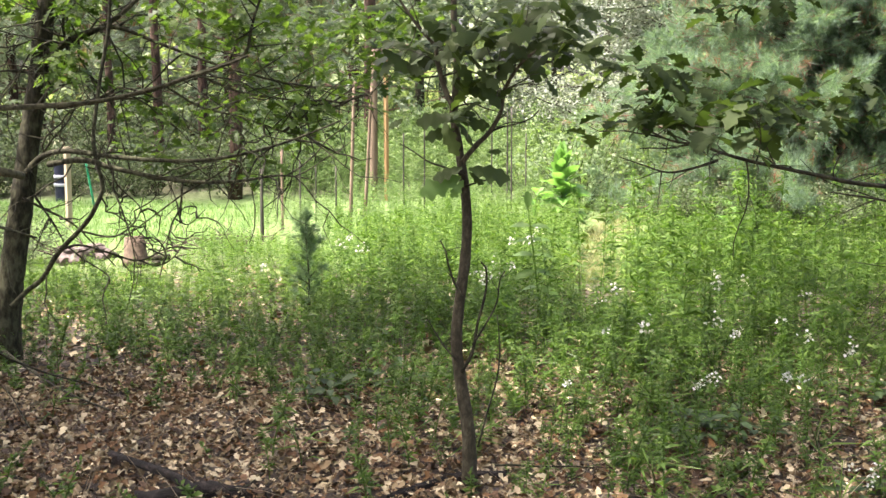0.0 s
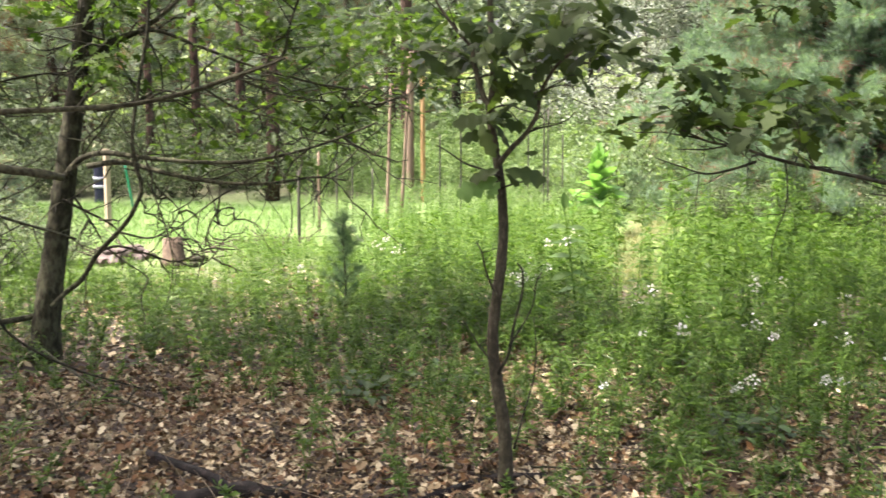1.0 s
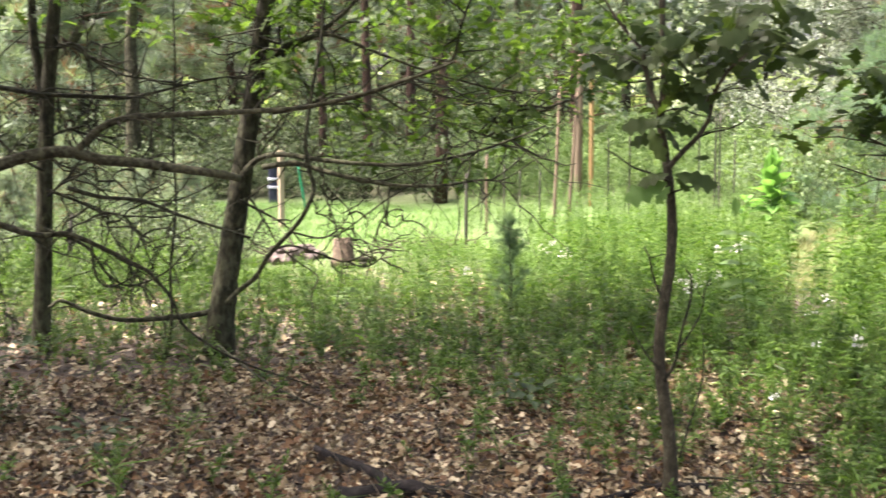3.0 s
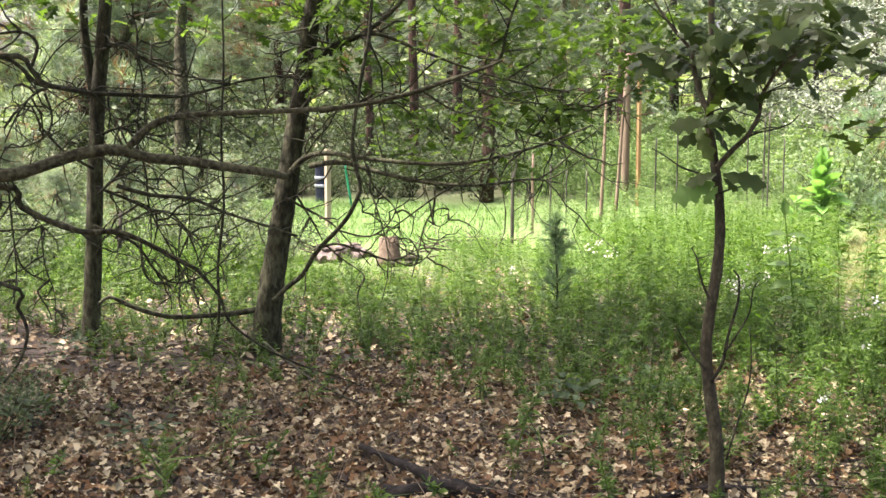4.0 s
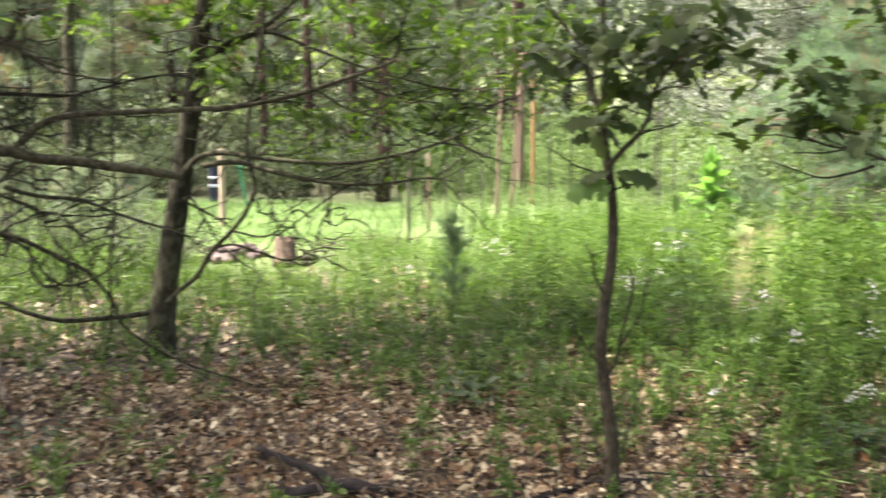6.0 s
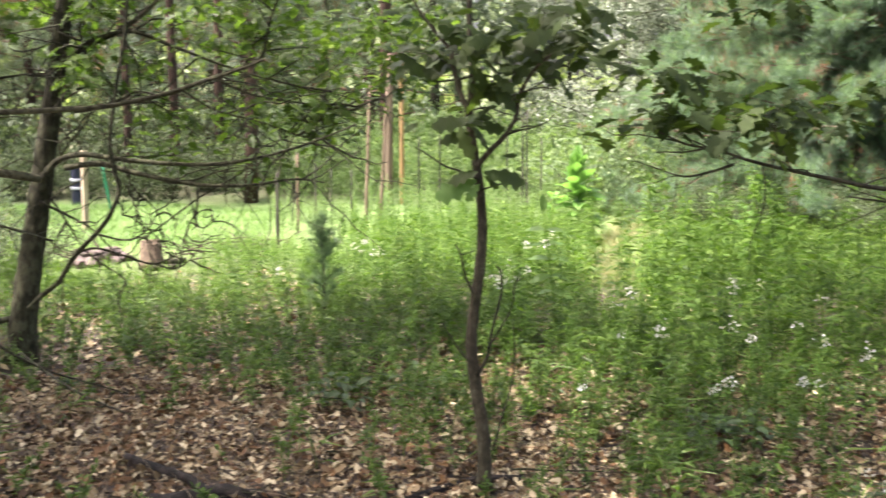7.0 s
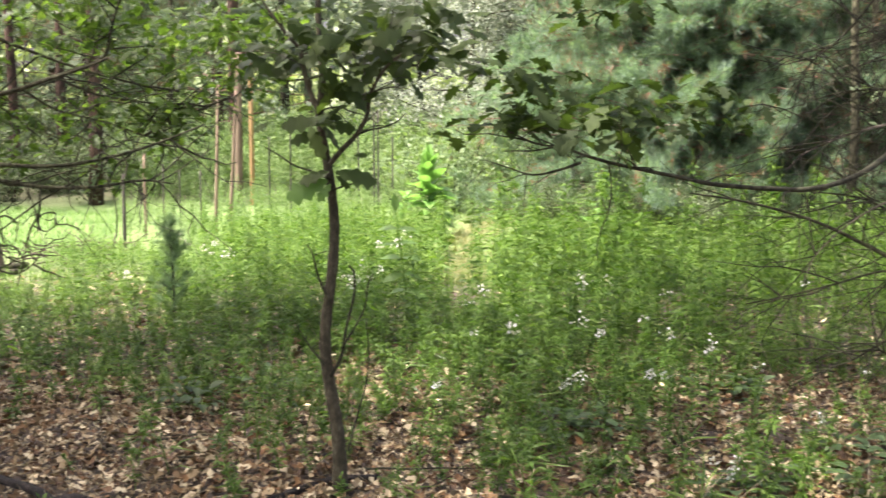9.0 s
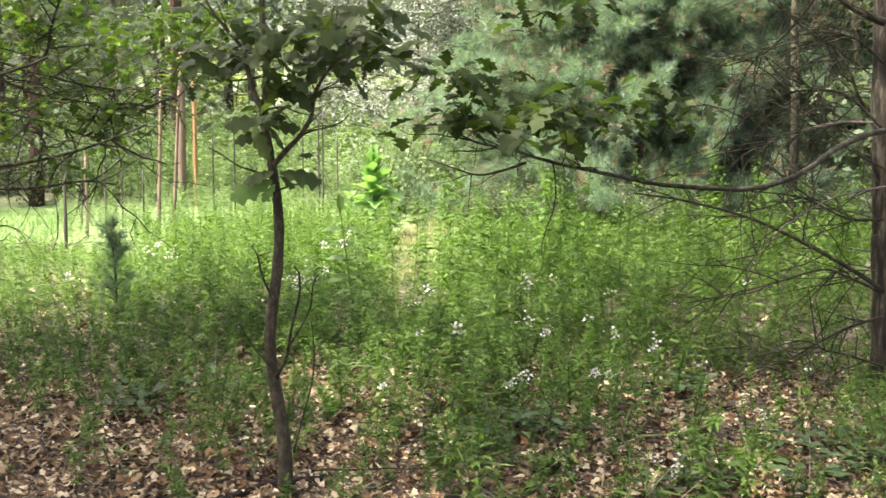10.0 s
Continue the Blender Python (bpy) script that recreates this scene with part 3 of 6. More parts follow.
# ------------------------------------------------------------ meadow
def weed_plant(height, leaves, leaf_len, width, seed, top=0.0, lean=0.1, tm=None, bushy=0.0):
    """A wand-like herb: one stem with narrow leaves all the way up."""
    g = np.random.default_rng(seed)
    soup = Soup()
    a = g.uniform(0, 6.283)
    s = np.linspace(0, 1, 6)
    line = np.column_stack([math.cos(a) * lean * height * s ** 2, math.sin(a) * lean * height * s ** 2, height * s])
    soup.add(*tube(line, 0.004, 0.0015, 3, 0, cap=False))
    n = leaves
    h = np.sort(g.uniform(0.08, 1.0, n))
    at = np.column_stack([np.interp(h, s, line[:, k]) for k in range(3)])
    yaw = np.arange(n) * 2.4 + g.uniform(0, 6.283)
    pitch = g.normal(0.2, 0.25, n) + 0.6 * (h > 0.9)
    size = leaf_len * (1.1 - 0.65 * h) * g.uniform(0.7, 1.2, n)
    soup.spread(tm or blade_leaf(width, 0.35), at, turns(yaw, pitch, g.normal(0, 0.4, n)), size)
    for _ in range(int(bushy)):
        hh = g.uniform(0.4, 0.85)
        b = np.array([np.interp(hh, s, line[:, k]) for k in range(3)])
        y2 = g.uniform(0, 6.283)
        m = 9
        q = np.linspace(0.15, 1, m)[:, None]
        tip = np.array((math.cos(y2) * 0.12, math.sin(y2) * 0.12, 0.16)) * height
        soup.spread(tm or blade_leaf(width, 0.35), b + tip * q, turns(np.arange(m) * 2.4 + y2, g.normal(0.4, 0.3, m), g.normal(0, 0.4, m)), leaf_len * 0.55 * g.uniform(0.6, 1.1, m))
    return soup.arrays()


def spire(height, leaves, length, half, seed, lean=0.05, side=0):
    """A goldenrod wand: arching narrow leaves all the way, short at the tip."""
    leaves = int(leaves * 0.72)
    g = np.random.default_rng(seed)
    soup = Soup()
    narrow = (np.array([(0, 0, 0), (-half, 0.42, 0.09), (half, 0.42, 0.1), (0, 1, -0.38)], float), np.array([(0, 2, 1), (1, 2, 3)]))
    a = g.uniform(0, 6.283)
    s = np.linspace(0, 1, 5)
    bend = lean * height * s ** 2
    line = np.column_stack([math.cos(a) * bend, math.sin(a) * bend, height * s])
    soup.add(*tube(line, 0.0035, 0.0015, 3, 0, cap=False))
    h = np.sort(g.uniform(0.12, 1.0, leaves) ** 0.8)
    at_ = np.column_stack([np.interp(h, s, line[:, k]) for k in range(3)])
    size = length * np.interp(h, [0.1, 0.45, 0.8, 1.0], [0.7, 1.0, 0.7, 0.22]) * g.uniform(0.7, 1.2, leaves)
    soup.spread(narrow, at_, turns(np.arange(leaves) * 2.4 + g.normal(0, 0.3, leaves), g.normal(0.36, 0.2, leaves) + 0.6 * (h > 0.94), g.normal(0, 0.5, leaves)), size * 1.3)
    for _ in range(side):
        hh, y2 = g.uniform(0.45, 0.85), g.uniform(0, 6.283)
        b = np.array([np.interp(hh, s, line[:, k]) for k in range(3)])
        m = 14
        q = np.linspace(0.1, 1, m)[:, None]
        tip = np.array((math.cos(y2) * 0.1, math.sin(y2) * 0.1, 0.2)) * height
        soup.spread(narrow, b + tip * q, turns(np.arange(m) * 2.4 + y2, g.normal(0.35, 0.25, m), g.normal(0, 0.4, m)), length * 0.5 * g.uniform(0.6, 1.1, m))
    return soup.arrays()


MEADOW_KINDS = [spire(0.66, 74, 0.078, 0.11, 1), spire(0.6, 66, 0.075, 0.12, 2, 0.08), spire(0.72, 78, 0.074, 0.11, 3, 0.05, 2), spire(0.54, 52, 0.08, 0.12, 4, 0.12, 2),
                spire(0.64, 62, 0.085, 0.12, 5, 0.08), spire(0.48, 40, 0.09, 0.14, 6, 0.18, 3), spire(0.7, 72, 0.074, 0.1, 7, 0.04), spire(0.64, 26, 0.15, 0.05, 8, 0.22)]
EDGE_KINDS = [weed_plant(0.25, 12, 0.12, 0.2, 21, lean=0.3, tm=quad_leaf(0.2)), weed_plant(0.18, 10, 0.12, 0.2, 22, lean=0.4, tm=quad_leaf(0.24)), weed_plant(0.3, 16, 0.1, 0.2, 23, lean=0.3, tm=quad_leaf(0.18))]
LOW_KINDS = [weed_plant(0.17, 44, 0.044, 0.2, 11, lean=0.4, tm=quad_leaf(0.2), bushy=3), weed_plant(0.13, 34, 0.04, 0.26, 12, lean=0.5, tm=quad_leaf(0.25), bushy=3), spire(0.26, 72, 0.046, 0.12, 13, 0.25, 3),
             weed_plant(0.1, 26, 0.045, 0.3, 14, lean=0.6, tm=quad_leaf(0.28)), spire(0.2, 30, 0.13, 0.025, 15, 0.5), spire(0.28, 72, 0.046, 0.12, 16, 0.25, 2)]


def scatter_plants(name, kinds, xy, scale, mat, label, category):
    soup = Soup()
    n = len(xy)
    pos = on_ground(xy, -0.01)
    R = turns(uni(0, 6.283, n), RNG.normal(0, 0.06, n), RNG.normal(0, 0.06, n))
    pick = RNG.integers(0, len(kinds), n)
    for k, tm in enumerate(kinds):
        soup.spread(tm, pos[pick == k], R[pick == k], scale[pick == k])
    return tagged(new(name, soup.mesh(name, mat)), label, category, kind="stuff")


def meadow_density(xy):
    """Where the tall herbs stand: thick in the clearing, thin towards the shade, none on lawn or path."""
    x, y = xy[:, 0], xy[:, 1]
    d = np.hypot(x, y)
    az = np.degrees(np.arctan2(x, y))
    front = np.interp(az, [-33, -24, -12, -5, 0, 8, 15, 19, 22, 27, 30], [10.6, 9.6, 8.5, 7.2, 6.2, 5.5, 5.4, 6.2, 6.9, 7.8, 8.8])
    w = np.clip((d - front) / 1.4, 0, 1)
    off = np.exp(-((x - path_centre(y)) / 0.34) ** 2)
    w = np.where((y > 10.3) & (y < 15.6), w * (1 - 1.05 * off).clip(0, 1), w)
    w = np.where(lawn_mask(x, y) > 0, 0.0, w)
    wood_pile = (az > -17.4) & (az < -12.2) & (y > 10.4) & (y < 12.9)
    return np.where(wood_pile, w * 0.3, w)


def build_meadow():
    xy = sector(10000, 5.8, 14.0)
    d = np.hypot(*xy.T)
    az = np.degrees(np.arctan2(*xy.T))
    back = np.interp(az, [-33, -8, 2, 5, 9, 14, 30], [13, 13, 14, 14, 12.0, 11.2, 11.2])
    keep = (uni(0, 1, len(xy)) < meadow_density(xy) * (0.3 + 0.7 * patchy(xy, 1.5))) & (d < back)
    xy, d, az = xy[keep], d[keep], az[keep]
    tall = np.interp(az, [-30, -14, -6, -1, 3, 9, 16, 24, 30], [0.75, 0.6, 0.62, 0.85, 0.8, 0.84, 0.82, 0.66, 0.5])
    tall = tall * (1 - 0.62 * np.exp(-((az - 7.0) / 1.7) ** 2) * (d > 7.6) * (d < 11.5))
    sc = uni(0.5, 1.1, len(xy)) * np.where(uni(0, 1, len(xy)) < 0.12, 1.25, 1.0) * tall * np.interp(d, [6.5, 8.5, 10, 12, 14], [0.6, 1.0, 1.02, 0.9, 0.85])
    # lower herbs before the wood pile and the lawn
    fall = np.interp(az, [-25, -24, -19.5, -18.5, -11.8, -10.8, -5.5, -4.5], [0.0, 0.095, 0.097, 0.126, 0.126, 0.108, 0.108, 0.0])
    sc = np.where(fall > 0, np.minimum(sc, np.clip((1.5 - fall * d) / 0.64, 0.25, 2.0)), sc)
    scatter_plants("meadow_herbs", MEADOW_KINDS, xy, sc, GOLDENROD, "tall green goldenrod stems with narrow leaves growing thickly in the clearing", "meadow plants")
    xy = sector(2900, 13.5, 23.5, -8.5, 9)
    xy = xy[uni(0, 1, len(xy)) < meadow_density(xy) * patchy(xy, 1.1, 2.0)]
    scatter_plants("garden_plants", MEADOW_KINDS, xy, uni(0.7, 1.2, len(xy)) * np.interp(np.hypot(*xy.T), [14, 18, 20, 23], [0.5, 0.7, 1.2, 2.0]), GARDEN, "tall plants of the fenced garden with leaves paled for sunlight", "garden plants")
    xy = sector(3000, 12.0, 20.0, 6.0, 31)
    xy = xy[np.abs(xy[:, 0] - path_centre(xy[:, 1])) > 0.4]
    scatter_plants("edge_herbs", EDGE_KINDS, xy, uni(0.5, 1.05, len(xy)), WEED, "low green plants under the edge of the pines", "low plants")
    # low herbs and seedlings on the litter
    xy = sector(13500, 4.2, 11.0)
    d = np.hypot(*xy.T)
    az = np.degrees(np.arctan2(*xy.T))
    front = np.interp(az, [-33, -24, -12, -5, 0, 8, 15, 22, 27, 30], [7.6, 6.8, 5.7, 4.9, 4.2, 3.7, 3.4, 3.4, 3.7, 4.4])
    keep = (d < front + 4.4) & (uni(0, 1, len(xy)) < np.clip((d - front) / 3.2, 0.05, 0.7) * (0.1 + 1.1 * (0.6 * patchy(xy, 3.3, 5.0) + 0.4 * patchy(xy, 7.1, 1.0)) ** 1.35))
    bare = (az > 18.5) & (az < 27.5) & (d > 5.3) & (d < 7.0) & (uni(0, 1, len(az)) < 0.75)
    xy = xy[keep & ~bare]
    scatter_plants("floor_herbs", LOW_KINDS, xy, uni(0.6, 1.35, len(xy)), WEED, "low green herbs and seedlings growing through the leaf litter", "low plants")


def build_goldenrods():
    """Tall goldenrod wands that stand out in front of the mass."""
    kinds = []
    for k, (h, n, ln) in enumerate(((0.72, 84, 0.074), (0.64, 74, 0.078), (0.8, 90, 0.072), (0.6, 66, 0.08))):
        v, t = spire(h, n, ln, 0.11, 40 + k, 0.06, 0)
        first = 15                                    # the stem's corners come first
        cut = (t < first).all(axis=1)
        pl = thing("goldenrod", label="tall goldenrod wand with narrow green leaves up the stem", category="plant", group="goldenrods")
        part("stem", mesh_from("stem", v[:first], t[cut], GOLDENROD), pl)
        part("foliage", mesh_from("foliage", v[first:], t[~cut] - first, GOLDENROD), pl, kind="stuff")
        kinds.append(pl)
    spots = sector(230, 6.6, 11.2, -4, 27)
    w = meadow_density(spots)
    spots = spots[w > 0.3]
    for k, (x, y) in enumerate(spots):
        size = uni(0.78, 1.1) * (1.0 if x > 0.8 else 0.8) * (1.18 if math.hypot(x, y) > 8.8 and x > 1.2 else 1.0)
        m = pose(x, y, float(ground_height(x, y)) - 0.01, RNG.normal(0, 4), RNG.normal(0, 4), uni(0, 360)) @ Matrix.Diagonal((size, size, size, 1))
        if k < 4:
            kinds[k].matrix_basis = m
        else:
            copy_thing(kinds[k % 4], m)


def build_lawn():
    n = 80000
    xy = np.column_stack([uni(-15, 0, n), uni(12.2, 18.0, n)])
    xy = xy[lawn_mask(*xy.T) > 0]
    az = np.degrees(np.arctan2(*xy.T))
    xy = xy[az > -33]
    n = len(xy)
    blade = (np.array([(-0.05, 0, 0), (0.05, 0, 0), (0.02, 1, -0.3)], float), np.array([(0, 1, 2)]))
    soup = Soup()
    soup.spread(blade, on_ground(xy), turns(uni(0, 6.283, n), uni(0.6, 1.5, n), RNG.normal(0, 0.3, n)), uni(0.045, 0.1, n))
    tagged(new("lawn_grass", soup.mesh("lawn_grass", GRASS)), "bright sunlit mown green grass of the lawn", "grass", kind="stuff")
    n = 6500
    y = 10.2 + 9.0 * uni(0, 1, n) ** 1.3
    xy = np.column_stack([path_centre(y) + RNG.normal(0, 0.2, n) + 0.12 * np.sin(1.3 * y), y])
    soup = Soup()
    soup.spread(blade, on_ground(xy), turns(uni(0, 6.283, n), uni(0.1, 1.2, n), RNG.normal(0, 0.3, n)), uni(0.06, 0.16, n))
    tagged(new("path_grass", soup.mesh("path_grass", DRY_GRASS)), "pale dry trampled grass along the narrow footpath", "grass", kind="stuff")


build_meadow()
build_goldenrods()
build_lawn()


# ------------------------------------------------------------ trees in front
def wood(tree, name, line, r0, r1, mat=BARK, sides=9, flare=0.0, label="", step=4, wobble=0.05):
    ln = smooth_line(line, step)
    OWNER[id(ln)] = part(name, mesh_from(name, *tube(ln, r0, r1, sides, wobble, flare), mat), tree, label)
    KEPT.append(ln)
    return ln


OWNER, KEPT = {}, []


def spray(ln, *how):
    """Side twigs of one branch, as a part of that branch."""
    soup = Soup()
    twigs_on(soup, ln, *how)
    part("twig_spray", soup.mesh("twig_spray", BARK_DEAD), OWNER[id(ln)], kind="stuff")


def crown_cloud(n, centre, radii, hollow=0.3):
    """Points in a loose egg-shaped crown, in clumps."""
    k = max(6, n // 14)
    u = RNG.standard_normal((k, 3))
    u /= np.linalg.norm(u, axis=1)[:, None]
    c = u * (uni(hollow, 1, k) ** 0.5)[:, None] * np.array(radii) + np.array(centre)
    return c[RNG.integers(0, k, n)] + RNG.normal(0, 0.16, (n, 3)) * np.array(radii) * 0.45


def high_crown(tree, n, centre, radii, size=(0.12, 0.2)):
    """Unseen foliage added above the view, placed and thinned to shade the ground."""
    soup = Soup()
    pts = crown_cloud(n, centre, radii)
    m = len(pts)
    soup.spread(quad_leaf(0.36), pts, turns(uni(0, 6.283, m), RNG.normal(0, 0.5, m), RNG.normal(0, 0.5, m)), uni(size[0], size[1], m))
    part("crown", soup.mesh("crown", OAK), tree, kind="stuff")


def build_sapling():
    tree = thing("oak_sapling", label="slender young oak with grey-brown stem and lobed leaves darkened for shade", category="tree")
    wood(tree, "trunk", [(0.10, 4.70, -0.00), (0.10, 4.70, 0.16), (0.09, 4.70, 0.29), (0.07, 4.70, 0.41), (0.05, 4.70, 0.57), (0.06, 4.70, 0.72), (0.08, 4.70, 0.87), (0.09, 4.70, 1.02), (0.08, 4.70, 1.17), (0.06, 4.70, 1.30)], 0.028, 0.0165, BARK_SAPLING, 10, 0.25)
    stem = wood(tree, "branch", [(0.06, 4.70, 1.30), (0.04, 4.70, 1.43), (0.05, 4.70, 1.54), (0.05, 4.70, 1.67), (0.04, 4.70, 1.77), (0.04, 4.70, 1.93), (0.05, 4.70, 2.13)], 0.0165, 0.009, BARK_SAPLING)
    left = wood(tree, "branch", [(0.04, 4.68, 1.45), (0.01, 4.68, 1.52), (-0.02, 4.68, 1.62), (-0.03, 4.68, 1.68), (-0.08, 4.68, 1.74), (-0.14, 4.68, 1.82), (-0.19, 4.68, 1.91)], 0.011, 0.004, BARK_SAPLING)
    right = wood(tree, "branch", [(0.07, 4.66, 1.26), (0.12, 4.66, 1.32), (0.17, 4.66, 1.37), (0.21, 4.66, 1.44), (0.22, 4.65, 1.51), (0.24, 4.59, 1.56), (0.28, 4.54, 1.62), (0.34, 4.49, 1.67)], 0.0105, 0.005, BARK_SAPLING)
    wood(tree, "branch", [(0.17, 4.66, 1.37), (0.22, 4.65, 1.39), (0.27, 4.65, 1.40), (0.32, 4.65, 1.42), (0.35, 4.65, 1.45)], 0.0045, 0.002, BARK_DEAD, 6)
    wood(tree, "branch", [(0.18, 4.66, 1.37), (0.20, 4.66, 1.41), (0.25, 4.65, 1.46)], 0.003, 0.0015, BARK_DEAD, 5)
    wood(tree, "branch", [(0.08, 4.66, 1.21), (0.01, 4.66, 1.24), (-0.05, 4.66, 1.26), (-0.11, 4.66, 1.30), (-0.16, 4.66, 1.33)], 0.005, 0.002, BARK_DEAD, 6)
    wood(tree, "branch", [(0.08, 4.66, 1.17), (0.14, 4.66, 1.19), (0.20, 4.66, 1.20), (0.25, 4.65, 1.21)], 0.004, 0.002, BARK_DEAD, 6)
    dead = [
        wood(tree, "branch", [(0.07, 4.68, 0.47), (0.11, 4.68, 0.55), (0.13, 4.68, 0.66), (0.16, 4.68, 0.78), (0.16, 4.68, 0.86), (0.14, 4.68, 0.89)], 0.008, 0.003, BARK_DEAD, 6),
        wood(tree, "branch", [(0.11, 4.66, 0.58), (0.16, 4.66, 0.66), (0.20, 4.66, 0.74), (0.21, 4.66, 0.82), (0.23, 4.65, 0.86)], 0.0045, 0.002, BARK_DEAD, 5),
        wood(tree, "branch", [(0.07, 4.66, 0.76), (0.04, 4.66, 0.82), (0.02, 4.66, 0.88), (0.01, 4.66, 0.93), (-0.01, 4.66, 0.97)], 0.0055, 0.0025, BARK_DEAD, 6),
        wood(tree, "branch", [(0.05, 4.66, 0.52), (0.00, 4.66, 0.58), (-0.03, 4.66, 0.63), (-0.06, 4.66, 0.68)], 0.0045, 0.002, BARK_DEAD, 5)]
    wood(tree, "branch", [(0.13, 4.62, 0.20), (0.17, 4.62, 0.35), (0.20, 4.62, 0.46), (0.21, 4.62, 0.57), (0.20, 4.62, 0.70)], 0.0045, 0.002, BARK_DEAD, 5)
    tips = Soup()
    for ln in dead:
        spray(ln, 4, 0.09, 0.002, 0.8, 0.5, 0.1, 0, 0.3)
    ends = []
    for ln, c in ((stem, 12), (left, 10), (right, 10)):
        twigs_on(tips, ln, c, 0.3, 0.0035, 0.7, droop=0.3, deep=0, first=0.25, tips=ends)
    part("twig_tangle", tips.mesh("twig_tangle", BARK_DEAD), tree, kind="stuff")
    ends = np.array(ends)
    soup = Soup()
    # the spread top, a shelf of overlapping leaves
    shelf = [(-0.18, 1.67), (-0.12, 1.67), (-0.08, 1.61), (-0.07, 1.67), (0.00, 1.72), (0.04, 1.74), (0.07, 1.70), (0.11, 1.75), (0.13, 1.71), (0.01, 1.66), (0.10, 1.66), (0.18, 1.79),
             (0.19, 1.74), (0.24, 1.77), (0.25, 1.72), (0.31, 1.79), (0.31, 1.74), (0.33, 1.70), (0.38, 1.75), (0.41, 1.71), (0.42, 1.65), (0.46, 1.74), (0.48, 1.67), (0.51, 1.70),
             (0.52, 1.64), (0.46, 1.81), (0.52, 1.80), (0.57, 1.80), (0.44, 1.85), (0.27, 1.66), (0.33, 1.63), (0.19, 1.65), (0.13, 1.59)]
    spots = np.array([(x, 4.62 + 0.16 * math.sin(7 * i), z) for i, (x, z) in enumerate(shelf)])
    n = len(spots) * 5
    side = np.where(uni(0, 1, n) < 0.5, -1.0, 1.0)
    place = np.repeat(spots, 5, axis=0) + RNG.normal(0, 1, (n, 3)) * np.array((0.035, 0.07, 0.018)) - np.column_stack([side * 0.05, 0 * side, 0 * side])
    R = turns(-side * uni(0.9, 2.3, n), RNG.normal(-0.15, 0.22, n), side * np.abs(RNG.normal(0.4, 0.35, n)))
    size, pick = uni(0.08, 0.125, n), RNG.integers(0, len(BROAD_OAK), n)
    for k, tm in enumerate(BROAD_OAK):
        soup.spread(tm, place[pick == k], R[pick == k], size[pick == k])
    inner = np.array([(0.03, 4.60, 1.43), (0.08, 4.58, 1.44), (0.0, 4.62, 1.41), (0.09, 4.60, 1.53), (0.03, 4.62, 1.54)])
    leaf_cluster(soup, BROAD_OAK, inner, 3, 0.04, (0.09, 0.13), flat=0.3)
    leaf_cluster(soup, BROAD_OAK, ends[ends[:, 2] > 1.72], 1, 0.05, (0.09, 0.13), flat=0.6)
    part("foliage", soup.mesh("foliage", OAK_SHADE), tree, "green lobed oak leaves darkened for shade", kind="stuff")
    # the low leaves that can be told apart: foot (x, z) and reach (x, z)
    low = [(0.066, 1.207, -0.152, -0.058), (0.076, 1.197, -0.049, -0.062), (0.070, 1.243, -0.109, -0.034), (0.093, 1.240, 0.152, -0.029), (0.095, 1.225, 0.055, -0.042),
           (0.162, 1.298, 0.050, 0.006), (0.057, 1.411, 0.113, -0.012), (0.042, 1.426, -0.140, -0.014), (0.042, 1.381, -0.111, -0.027), (0.042, 1.370, -0.026, -0.045),
           (-0.143, 1.417, -0.054, -0.027), (0.060, 1.552, 0.122, -0.025), (0.278, 1.588, -0.132, 0.039), (0.252, 1.527, -0.077, -0.037), (0.288, 1.603, 0.070, -0.046), (0.369, 1.558, 0.049, -0.056)]
    for k, (x, z, dx, dz) in enumerate(low):
        side = 1.0 if dx > 0 else -1.0
        # three leaves take the lighter milkweed colour in place of light from behind
        pale = k in (0, 1, 9)
        part("leaf", leaf_mesh(round_oak_leaf(0.29, 0.12, 0.05, 60 + k), math.hypot(dx, dz) * 1.02, -side * radians(86), math.atan2(dz, abs(dx)), side * (1.25 if pale else uni(0.75, 1.15)), (x, 4.62 - 0.01 * k % 0.04, z), BROAD_DULL if pale else OAK_SHADE), tree, "leaf coloured yellow-green as if backlit" if pale else "")


